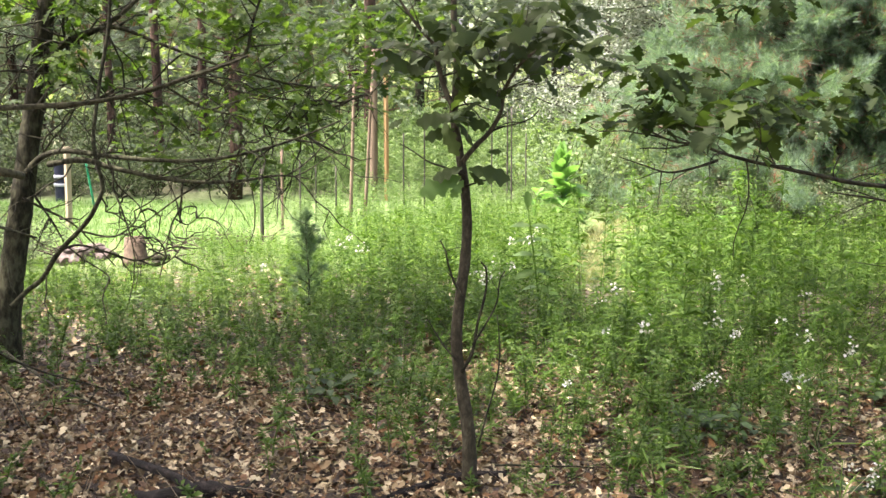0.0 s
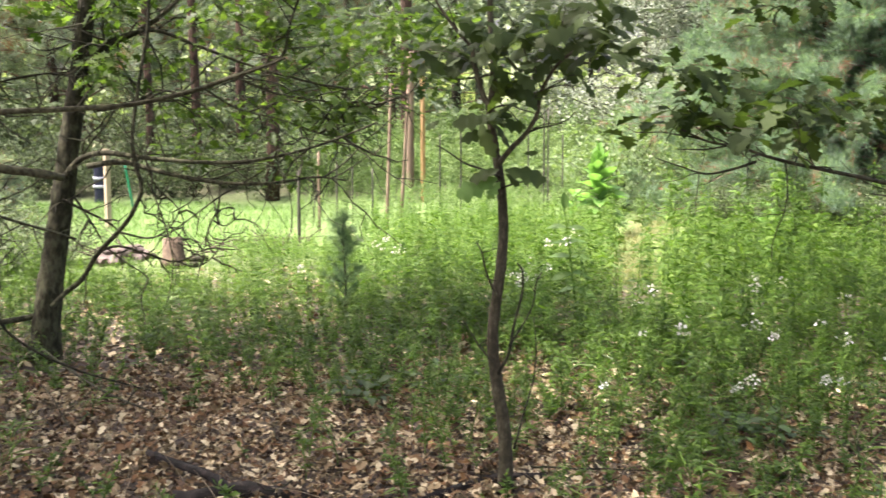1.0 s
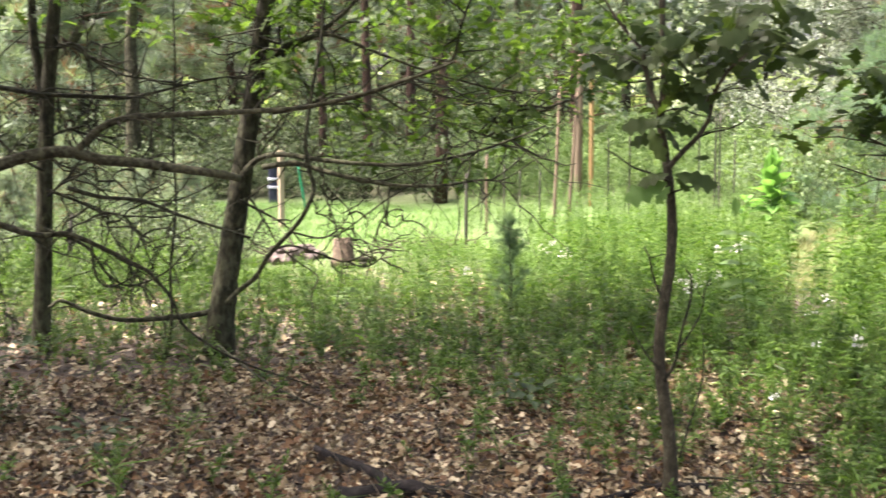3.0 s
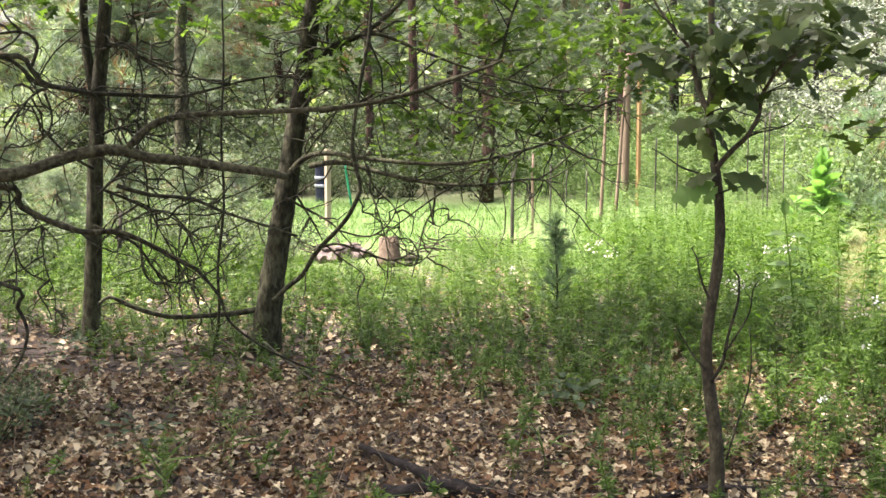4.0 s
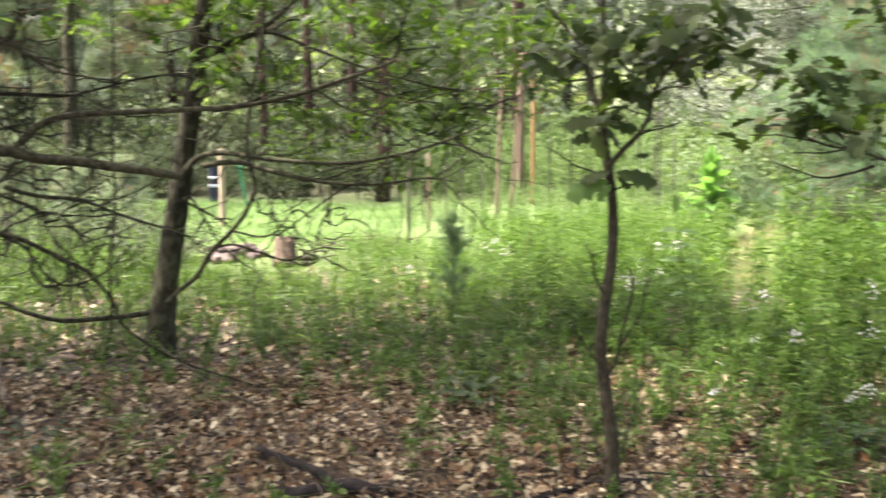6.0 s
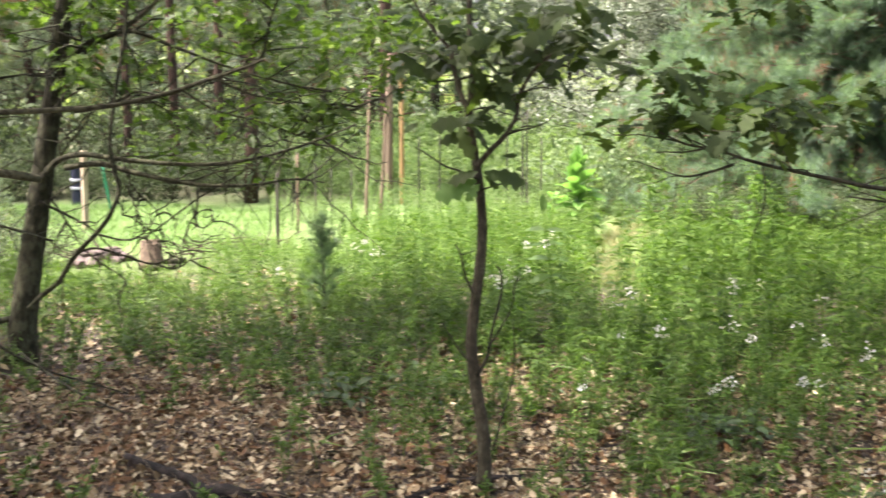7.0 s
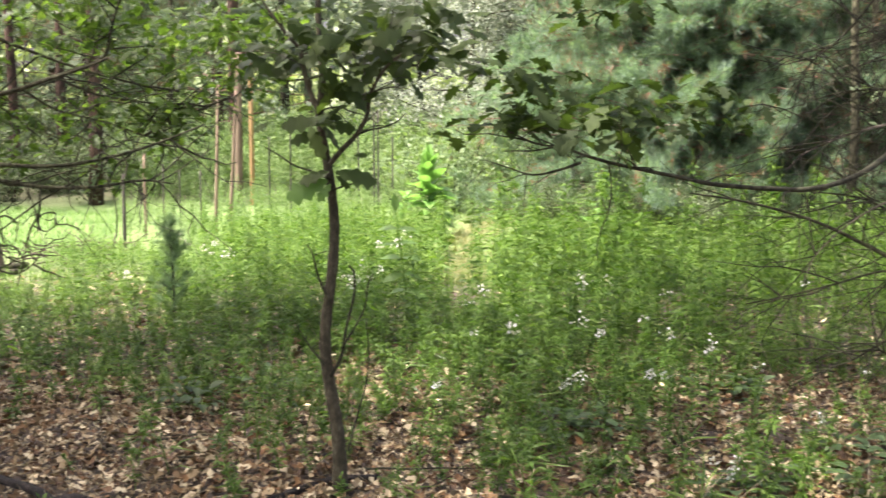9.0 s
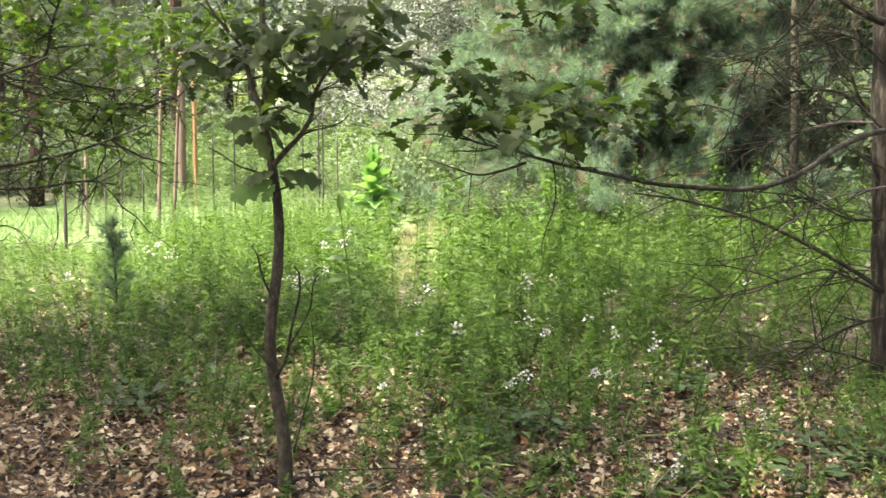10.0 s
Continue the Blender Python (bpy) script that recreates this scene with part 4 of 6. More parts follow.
def build_tree_a():
    tree = thing("oak_tree", label="leaning oak with dark grey bark and many crooked dead lower branches", category="tree")
    wood(tree, "trunk", [(-2.55, 7.26, -0.01), (-2.53, 7.27, 0.20), (-2.50, 7.28, 0.44), (-2.46, 7.30, 0.71), (-2.42, 7.31, 0.95), (-2.38, 7.32, 1.22), (-2.34, 7.34, 1.49), (-2.29, 7.35, 1.79), (-2.25, 7.37, 2.09), (-2.16, 7.39, 2.62), (-2.08, 7.41, 3.45), (-2.00, 7.43, 4.64)], 0.082, 0.038, BARK, 12, 0.25)
    b = []
    # the long arms to the open side
    b.append(wood(tree, "branch", [(-2.38, 7.22, 1.05), (-2.32, 7.24, 1.13), (-2.22, 7.17, 1.18), (-2.05, 7.01, 1.20), (-1.81, 6.86, 1.18), (-1.55, 6.83, 1.16), (-1.28, 6.78, 1.16), (-1.04, 6.82, 1.20), (-0.80, 6.85, 1.27), (-0.55, 6.88, 1.37)], 0.02, 0.005))
    b.append(wood(tree, "branch", [(-2.22, 7.16, 1.12), (-1.99, 7.02, 1.15), (-1.81, 6.97, 1.11), (-1.60, 6.92, 1.07), (-1.36, 6.87, 1.04), (-1.12, 6.91, 1.04), (-0.90, 6.94, 1.07), (-0.73, 6.96, 1.05)], 0.018, 0.004))
    b.append(wood(tree, "branch", [(-2.27, 7.31, 1.72), (-2.13, 7.35, 1.81), (-1.93, 7.40, 1.91), (-1.75, 7.45, 2.07), (-1.65, 7.47, 2.22)], 0.02, 0.01))
    b.append(wood(tree, "branch", [(-2.24, 7.26, 1.74), (-2.06, 7.31, 1.85), (-1.87, 7.37, 1.89), (-1.68, 7.41, 1.82), (-1.45, 7.46, 1.73), (-1.25, 7.50, 1.66), (-0.98, 7.54, 1.59), (-0.72, 7.57, 1.54)], 0.014, 0.004))
    b.append(wood(tree, "branch", [(-2.14, 7.08, 1.44), (-1.89, 7.16, 1.48), (-1.63, 7.22, 1.54), (-1.41, 7.26, 1.62), (-1.22, 7.30, 1.69), (-1.12, 7.31, 1.75), (-1.09, 7.32, 1.88), (-1.04, 7.33, 2.04), (-0.96, 7.34, 2.20)], 0.016, 0.006))
    b.append(wood(tree, "branch", [(-1.38, 7.27, 1.62), (-1.18, 7.30, 1.53), (-0.96, 7.34, 1.49), (-0.73, 7.36, 1.46), (-0.54, 7.38, 1.41)], 0.008, 0.003))
    b.append(wood(tree, "branch", [(-1.57, 7.23, 1.56), (-1.38, 7.27, 1.44), (-1.15, 7.31, 1.38), (-0.92, 7.34, 1.30), (-0.73, 7.36, 1.27)], 0.007, 0.003))
    # dead hook that rises from the foot and bends over
    b.append(wood(tree, "branch", [(-2.44, 7.09, 0.32), (-2.35, 7.12, 0.41), (-2.24, 7.05, 0.49), (-2.13, 6.98, 0.64), (-1.99, 6.92, 0.77), (-1.89, 6.84, 0.88), (-1.84, 6.86, 1.01), (-1.86, 6.85, 1.13), (-1.88, 6.85, 1.26), (-1.86, 6.85, 1.43), (-1.83, 6.86, 1.62), (-1.79, 6.87, 1.83), (-1.77, 6.88, 2.05)], 0.015, 0.009, BARK_DEAD))
    b.append(wood(tree, "branch", [(-2.13, 6.98, 0.65), (-2.02, 7.01, 0.68), (-1.87, 7.06, 0.63), (-1.71, 7.10, 0.58), (-1.55, 7.13, 0.65), (-1.39, 7.17, 0.64)], 0.009, 0.003, BARK_DEAD, 6))
    b.append(wood(tree, "branch", [(-2.09, 6.99, 0.68), (-1.99, 7.02, 0.59), (-1.87, 7.06, 0.49), (-1.92, 7.04, 0.41)], 0.006, 0.002, BARK_DEAD, 6))
    b.append(wood(tree, "branch", [(-2.24, 6.95, 0.96), (-2.15, 6.98, 0.80), (-2.10, 6.99, 0.70)], 0.008, 0.004, BARK_DEAD, 6))
    b.append(wood(tree, "branch", [(-1.43, 6.95, 1.02), (-1.44, 6.95, 0.90), (-1.49, 6.94, 0.80), (-1.52, 6.93, 0.67), (-1.56, 6.93, 0.51)], 0.007, 0.003, BARK_DEAD, 6))
    b.append(wood(tree, "branch", [(-1.47, 6.95, 0.83), (-1.40, 6.96, 0.80), (-1.31, 6.98, 0.88)], 0.005, 0.002, BARK_DEAD, 5))
    b.append(wood(tree, "branch", [(-2.02, 7.01, 0.76), (-1.87, 7.06, 0.72), (-1.78, 7.08, 0.75), (-1.71, 7.10, 0.83), (-1.68, 7.11, 0.94)], 0.007, 0.003, BARK_DEAD, 6))
    b.append(wood(tree, "branch", [(-1.71, 7.10, 0.58), (-1.61, 7.12, 0.55), (-1.52, 7.14, 0.60), (-1.45, 7.15, 0.70), (-1.36, 7.17, 0.72)], 0.006, 0.002, BARK_DEAD, 6))
    b.append(wood(tree, "branch", [(-2.33, 7.02, 0.94), (-2.21, 7.06, 0.87), (-2.08, 7.10, 0.79), (-1.99, 7.13, 0.69), (-1.86, 7.16, 0.54)], 0.009, 0.003, BARK_DEAD, 6))
    b.append(wood(tree, "branch", [(-1.84, 6.96, 1.17), (-1.79, 6.97, 1.02), (-1.68, 7.00, 0.90), (-1.65, 7.01, 0.79), (-1.72, 6.99, 0.69)], 0.006, 0.002, BARK_DEAD, 6))
    # low bough reaching over to the neighbouring trunk
    b.append(wood(tree, "branch", [(-2.59, 7.25, 0.24), (-2.72, 7.20, 0.22), (-2.86, 7.15, 0.21), (-3.08, 7.06, 0.21), (-3.26, 6.98, 0.27), (-3.39, 6.92, 0.34), (-3.45, 6.88, 0.30)], 0.018, 0.01, BARK_DEAD))
    b.append(wood(tree, "branch", [(-2.32, 7.24, 1.41), (-2.14, 7.29, 1.69), (-2.15, 7.29, 1.89), (-2.13, 7.30, 2.09)], 0.012, 0.006, BARK_DEAD))
    soup, ends = Soup(), []
    for k, ln in enumerate(b):
        if 7 <= k <= 17:
            spray(ln, 3, 0.34, 0.0065, 0.8, 1.2, 0.2, 1, 0.2)
        else:
            spray(ln, 10, 0.66, 0.0078, 0.7, 0.85, 0.15, 1, 0.12)
    for k in (0, 1, 3, 4, 5, 6):
        twigs_on(soup, b[k], 7, 0.5, 0.0045, 0.7, 0.4, 0.1, 0, 0.3, ends)
    part("twig_tangle", soup.mesh("twig_tangle", BARK_DEAD), tree, "tangle of thin dead twigs", kind="stuff")
    soup = Soup()
    ends = np.array(ends)
    ends = ends[(ends[:, 2] > 1.35)]
    spots = []
    for _ in range(190):
        bearing, slope = uni(-16.8, -0.8), uni(-0.06, 0.12)
        lowest = np.interp(bearing, [-16.8, -13.3, -9.4, -6.9, -4.4, -1.2], [0.0, -0.05, -0.058, -0.052, -0.022, 0.013])
        gap = (-15.8 < bearing < -11.2 and -0.01 < slope < 0.055 and uni(0, 1) < 0.65) or (slope < -0.028 and uni(0, 1) < 0.4)
        if slope > lowest and not gap:
            spots.append((bearing, slope, uni(7.1, 8.4)))
    place = fan(np.array(spots))
    leaf_cluster(soup, OAK_LEAVES, place, 17, 0.15, (0.06, 0.11), flat=0.6)
    leaf_cluster(soup, OAK_LEAVES, ends, 3, 0.08, (0.06, 0.1), flat=0.6)
    part("foliage", soup.mesh("foliage", OAK), tree, "green lobed oak leaves in loose sprays", kind="stuff")
    high_crown(tree, 560, (-2.9, 7.1, 4.9), (1.8, 1.2, 1.0))


def fan(spots):
    """World places of (bearing in degrees, slope, distance) seen from the stand."""
    az = np.radians(spots[:, 0])
    return np.column_stack([spots[:, 2] * np.sin(az), spots[:, 2] * np.cos(az), EYE[2] + slope_rise(spots)])


def slope_rise(spots):
    return spots[:, 1] * spots[:, 2]


def build_tree_b():
    tree = thing("oak_tree", label="upright double-stemmed tree with a tangle of bare dead twigs", category="tree")
    wood(tree, "trunk", [(-3.66, 7.17, -0.01), (-3.64, 7.18, 0.25), (-3.62, 7.19, 0.63), (-3.60, 7.20, 1.08), (-3.58, 7.21, 1.46), (-3.55, 7.22, 1.76), (-3.52, 7.24, 2.10), (-3.47, 7.26, 2.77), (-3.41, 7.29, 4.06)], 0.056, 0.035, BARK, 10, 0.3)
    wood(tree, "trunk", [(-3.60, 7.23, 1.50), (-3.63, 7.22, 1.70), (-3.65, 7.21, 1.90), (-3.65, 7.21, 2.10), (-3.65, 7.21, 2.63), (-3.64, 7.21, 3.41)], 0.034, 0.02, BARK, 8)
    b = [wood(tree, "branch", [(-3.51, 7.08, 1.53), (-3.67, 7.00, 1.57), (-3.81, 6.92, 1.60), (-3.89, 6.88, 1.69), (-3.97, 6.83, 1.75), (-4.13, 6.74, 1.78)], 0.018, 0.008, BARK_DEAD),
         wood(tree, "branch", [(-3.51, 7.08, 1.54), (-3.29, 7.18, 1.53), (-3.11, 7.26, 1.52), (-2.92, 7.34, 1.56), (-2.67, 7.44, 1.63), (-2.41, 7.52, 1.66)], 0.014, 0.004, BARK_DEAD),
         wood(tree, "branch", [(-3.49, 7.09, 1.79), (-3.37, 7.14, 1.84), (-3.26, 7.20, 1.74), (-3.11, 7.26, 1.66), (-2.95, 7.33, 1.63), (-2.73, 7.41, 1.59)], 0.012, 0.004, BARK_DEAD),
         wood(tree, "branch", [(-3.54, 7.06, 1.09), (-3.68, 6.99, 1.19), (-3.79, 6.93, 1.33), (-3.87, 6.89, 1.49), (-3.98, 6.82, 1.33)], 0.009, 0.004, BARK_DEAD),
         wood(tree, "branch", [(-3.49, 6.98, 0.99), (-3.34, 7.05, 0.92), (-3.21, 7.11, 0.85), (-3.09, 7.16, 0.82), (-3.00, 7.20, 0.68), (-2.94, 7.22, 0.50)], 0.01, 0.004, BARK_DEAD),
         wood(tree, "branch", [(-3.51, 6.97, 0.76), (-3.30, 7.07, 0.65), (-3.19, 7.12, 0.48), (-3.07, 7.17, 0.40), (-2.88, 7.25, 0.47), (-2.72, 7.31, 0.64)], 0.01, 0.004, BARK_DEAD),
         wood(tree, "branch", [(-3.51, 6.96, 0.66), (-3.62, 6.91, 0.76), (-3.73, 6.85, 0.78), (-3.87, 6.77, 0.70), (-3.96, 6.72, 0.51)], 0.009, 0.004, BARK_DEAD),
         wood(tree, "branch", [(-3.48, 6.98, 1.29), (-3.32, 7.06, 1.33), (-3.23, 7.10, 1.09), (-3.21, 7.11, 0.85), (-3.09, 7.16, 0.58), (-3.00, 7.20, 0.40)], 0.008, 0.003, BARK_DEAD)]
    b += [wood(tree, "branch", [(-3.74, 6.73, 1.69), (-3.71, 6.75, 1.81), (-3.76, 6.72, 1.88), (-3.86, 6.66, 1.88), (-3.97, 6.60, 1.84)], 0.011, 0.006, BARK_DEAD, 7),
          wood(tree, "branch", [(-3.66, 6.77, 1.58), (-3.75, 6.73, 1.52), (-3.82, 6.69, 1.41), (-3.88, 6.65, 1.26)], 0.009, 0.004, BARK_DEAD, 7),
          wood(tree, "branch", [(-3.68, 6.76, 1.54), (-3.65, 6.78, 1.41), (-3.68, 6.76, 1.30), (-3.78, 6.71, 1.24), (-3.89, 6.65, 1.23)], 0.008, 0.004, BARK_DEAD, 7),
          wood(tree, "branch", [(-3.22, 6.99, 0.66), (-3.21, 7.00, 0.49), (-3.14, 7.03, 0.41), (-3.02, 7.08, 0.46), (-2.98, 7.10, 0.52)], 0.009, 0.004, BARK_DEAD, 7),
          wood(tree, "branch", [(-3.39, 6.80, 0.96), (-3.26, 6.86, 1.10), (-3.19, 6.90, 1.23), (-3.11, 6.94, 1.36)], 0.008, 0.004, BARK_DEAD, 7),
          wood(tree, "branch", [(-3.31, 6.84, 1.83), (-3.19, 6.90, 1.77), (-3.15, 6.92, 1.59), (-3.18, 6.90, 1.38), (-3.15, 6.92, 1.23)], 0.008, 0.003, BARK_DEAD, 7),
          wood(tree, "branch", [(-3.18, 6.90, 1.73), (-3.17, 6.91, 1.88), (-3.19, 6.90, 2.01), (-3.17, 6.91, 2.20)], 0.008, 0.004, BARK_DEAD, 7),
          wood(tree, "branch", [(-2.85, 7.05, 1.41), (-2.87, 7.04, 1.23), (-2.95, 7.00, 1.10), (-2.92, 7.02, 0.87), (-2.94, 7.01, 0.63)], 0.007, 0.003, BARK_DEAD, 7),
          wood(tree, "branch", [(-3.62, 6.22, 1.07), (-3.61, 6.23, 0.83), (-3.60, 6.24, 0.58), (-3.62, 6.23, 0.40)], 0.006, 0.003, BARK_DEAD, 6),
          wood(tree, "branch", [(-3.48, 6.30, 0.82), (-3.47, 6.31, 0.61), (-3.43, 6.33, 0.45), (-3.43, 6.33, 0.29)], 0.005, 0.002, BARK_DEAD, 6)]
    for k, ln in enumerate(b):
        full = k in (1, 2, 4, 7)
        spray(ln, 14 if full else 6, 0.6 if full else 0.4, 0.0072, 0.8, 1.1, 1.1 if full else 0.5, 1, 0.06)
    soup = Soup()
    spots = np.column_stack([uni(-32.0, -17.0, 130), 0.05 + 0.1 * uni(0, 1, 130) ** 0.8, uni(7.5, 9.5, 130)])
    leaf_cluster(soup, OAK_LEAVES, fan(spots), 5, 0.13, (0.09, 0.14), flat=0.6)
    part("foliage", soup.mesh("foliage", OAK), tree, "green lobed leaves", kind="stuff")
    high_crown(tree, 2300, (-6.3, 5.9, 4.8), (2.2, 1.6, 1.2))


def build_tree_left():
    tree = thing("oak_tree", label="oak with long low boughs reaching across the view", category="tree")
    wood(tree, "trunk", [(-4.75, 5.3, 0.0), (-4.73, 5.28, 0.7), (-4.7, 5.3, 1.5), (-4.72, 5.35, 3.0), (-4.7, 5.3, 6.0)], 0.13, 0.07, BARK, 12, 0.25)
    b = [wood(tree, "branch", [(-4.71, 5.3, 1.05), (-4.1, 5.28, 1.1)] + [(-3.28, 5.50, 1.14), (-3.10, 5.60, 1.18), (-2.94, 5.69, 1.24), (-2.77, 5.77, 1.26), (-2.63, 5.84, 1.22), (-2.45, 5.91, 1.20), (-2.27, 5.98, 1.17), (-2.09, 6.05, 1.14), (-2.08, 6.27, 1.11)], 0.038, 0.019, BARK_BOUGH, 10),
         wood(tree, "branch", [(-2.72, 5.79, 1.27), (-2.64, 5.83, 1.36), (-2.55, 5.87, 1.41), (-2.42, 5.92, 1.43), (-2.22, 6.00, 1.44), (-1.97, 6.09, 1.45), (-1.71, 6.17, 1.47), (-1.47, 6.23, 1.52), (-1.22, 6.28, 1.60), (-1.05, 6.31, 1.66), (-0.96, 6.33, 1.70)], 0.02, 0.006, BARK_BOUGH, 9),
         wood(tree, "branch", [(-4.71, 5.3, 0.9), (-4.2, 5.4, 0.95)] + [(-3.36, 5.68, 1.08), (-3.27, 5.73, 0.98), (-3.13, 5.81, 0.89), (-2.99, 5.88, 0.84), (-2.86, 5.95, 0.84), (-2.69, 6.03, 0.75), (-2.51, 6.10, 0.64)], 0.02, 0.011, BARK_BOUGH, 8),
         wood(tree, "branch", [(-4.71, 5.3, 1.3), (-4.2, 5.4, 1.45)] + [(-3.34, 5.69, 1.71), (-3.20, 5.77, 1.64), (-3.15, 5.80, 1.58), (-2.97, 5.89, 1.54), (-2.78, 5.99, 1.53), (-2.50, 6.11, 1.52)], 0.018, 0.005, BARK_DEAD, 8),
         wood(tree, "branch", [(-2.82, 5.86, 1.08), (-2.67, 5.93, 1.03), (-2.49, 6.00, 1.01), (-2.34, 6.06, 0.94), (-2.18, 6.12, 0.88), (-1.99, 6.19, 0.81)], 0.012, 0.005, BARK_DEAD, 7)]
    wood(tree, "branch", [(-4.71, 5.3, 0.6), (-4.2, 5.2, 0.8), (-2.86, 4.81, 0.74), (-2.80, 4.85, 0.63), (-2.77, 4.87, 0.52), (-2.80, 4.85, 0.40), (-2.86, 4.82, 0.31)], 0.012, 0.005, BARK_DEAD, 7)
    wood(tree, "branch", [(-2.51, 6.10, 0.64), (-2.41, 6.15, 0.50), (-2.36, 6.17, 0.36), (-2.22, 6.23, 0.23), (-2.05, 6.32, 0.12), (-1.85, 6.36, 0.05), (-1.70, 6.39, 0.0)], 0.01, 0.003, BARK_DEAD, 7)
    for ln, c in zip(b, (14, 18, 14, 13, 13)):
        spray(ln, c, 0.42, 0.005, 0.8, 0.6, 0.3, 1, 0.2)
    high_crown(tree, 12800, (-5.0, 4.35, 5.0), (3.1, 2.2, 1.3))


def build_tree_right():
    tree = thing("maple_tree", label="straight rough-barked tree with a long low bough and dead twigs", category="tree")
    wood(tree, "trunk", [(3.22, 6.05, -0.04), (3.21, 6.05, 0.28), (3.20, 6.06, 0.63), (3.18, 6.07, 1.15), (3.16, 6.08, 1.58), (3.15, 6.08, 2.00), (3.13, 6.09, 2.55), (3.09, 6.11, 3.89)], 0.075, 0.05, BARK_RIGHT, 12, 0.2)
    bough = wood(tree, "branch", [(3.10, 5.94, 1.35), (2.90, 5.81, 1.32), (2.66, 5.60, 1.26), (2.49, 5.46, 1.19), (2.30, 5.33, 1.14), (2.09, 5.20, 1.12), (1.88, 5.17, 1.13), (1.67, 5.14, 1.15), (1.48, 5.09, 1.19), (1.28, 5.04, 1.23), (1.12, 4.98, 1.27), (1.00, 4.95, 1.31), (0.88, 4.92, 1.33), (0.76, 4.84, 1.38)], 0.016, 0.0035, BARK_DEAD, 9)
    fork = wood(tree, "branch", [(1.08, 4.99, 1.25), (0.99, 5.00, 1.22), (0.89, 5.02, 1.20), (0.79, 5.04, 1.23), (0.70, 5.05, 1.26)], 0.007, 0.002, BARK_DEAD, 6)
    dead = [wood(tree, "branch", [(3.17, 6.01, 0.53), (3.04, 6.08, 0.63), (2.86, 6.17, 0.74), (2.65, 6.26, 0.85), (2.46, 6.34, 0.92), (2.21, 6.43, 0.98), (1.99, 6.50, 1.01)], 0.014, 0.004, BARK_DEAD, 7),
            wood(tree, "branch", [(3.17, 6.01, 0.52), (3.01, 6.10, 0.60), (2.90, 6.15, 0.63), (2.71, 6.24, 0.56), (2.50, 6.32, 0.49), (2.28, 6.41, 0.43)], 0.009, 0.003, BARK_DEAD, 6),
            wood(tree, "branch", [(3.13, 5.92, 0.42), (2.98, 6.00, 0.35), (2.83, 6.07, 0.25), (2.71, 6.13, 0.16), (2.55, 6.20, 0.10)], 0.009, 0.003, BARK_DEAD, 6),
            wood(tree, "branch", [(3.14, 5.92, 0.16), (2.98, 6.00, 0.21), (2.86, 6.06, 0.24), (2.83, 6.07, 0.34), (2.80, 6.09, 0.55)], 0.007, 0.003, BARK_DEAD, 6),
            wood(tree, "branch", [(3.16, 6.02, 0.90), (3.00, 6.10, 0.90), (2.80, 6.20, 1.00), (2.56, 6.30, 1.03)], 0.01, 0.004, BARK_DEAD, 6),
            wood(tree, "branch", [(3.18, 6.12, 1.41), (3.09, 6.17, 1.49), (3.02, 6.20, 1.67), (2.92, 6.25, 1.81), (2.81, 6.30, 1.88)], 0.012, 0.004, BARK_DEAD, 6),
            wood(tree, "branch", [(3.10, 5.94, 1.35), (2.94, 6.02, 1.52), (2.79, 6.09, 1.55), (2.64, 6.16, 1.52), (2.49, 6.22, 1.41), (2.34, 6.28, 1.25)], 0.009, 0.003, BARK_DEAD, 6),
            wood(tree, "branch", [(3.01, 5.88, 1.39), (2.85, 5.95, 1.39), (2.65, 6.04, 1.33), (2.47, 6.12, 1.24), (2.38, 6.16, 1.15)], 0.007, 0.003, PALE_BARK, 6),
            wood(tree, "branch", [(3.11, 5.94, 1.16), (2.92, 6.03, 1.28), (2.82, 6.08, 1.39), (2.79, 6.09, 1.52), (2.70, 6.13, 1.63)], 0.006, 0.002, BARK_DEAD, 6),
            wood(tree, "branch", [(3.07, 5.84, 1.08), (2.86, 5.95, 1.02), (2.67, 6.04, 0.89), (2.52, 6.10, 0.72), (2.47, 6.12, 0.58)], 0.006, 0.002, PALE_BARK, 6),
            wood(tree, "branch", [(3.04, 5.86, 1.68), (2.91, 5.92, 1.80), (2.72, 6.01, 1.83), (2.52, 6.10, 1.73), (2.40, 6.15, 1.58)], 0.007, 0.002, BARK_DEAD, 6),
            wood(tree, "branch", [(2.72, 5.79, 2.08), (2.61, 5.84, 1.91), (2.49, 5.89, 1.76), (2.40, 5.93, 1.68), (2.30, 5.97, 1.47)], 0.008, 0.003, BARK_DEAD, 6),
            wood(tree, "branch", [(2.95, 5.68, 1.86), (2.84, 5.74, 1.92), (2.75, 5.78, 1.99), (2.65, 5.83, 2.11)], 0.02, 0.01, BARK, 8)]
    wood(tree, "branch", [(2.48, 4.57, 0.12), (2.37, 4.63, 0.02), (2.25, 4.69, -0.07), (2.20, 4.71, -0.14)], 0.01, 0.005, BARK_DEAD, 7)
    soup, ends = Soup(), []
    for ln in dead:
        spray(ln, 14, 0.62, 0.0046, 0.6, 0.45, 0.3, 1, 0.12)
    twigs_on(soup, bough, 26, 0.34, 0.0042, 0.8, 0.5, 0.0, 1, 0.2, ends)
    twigs_on(soup, fork, 5, 0.2, 0.003, 0.8, 0.5, 0.0, 0, 0.2)
    part("twig_tangle", soup.mesh("twig_tangle", BARK_DEAD), tree, kind="stuff")
    soup = Soup()
    ends = np.array(ends)
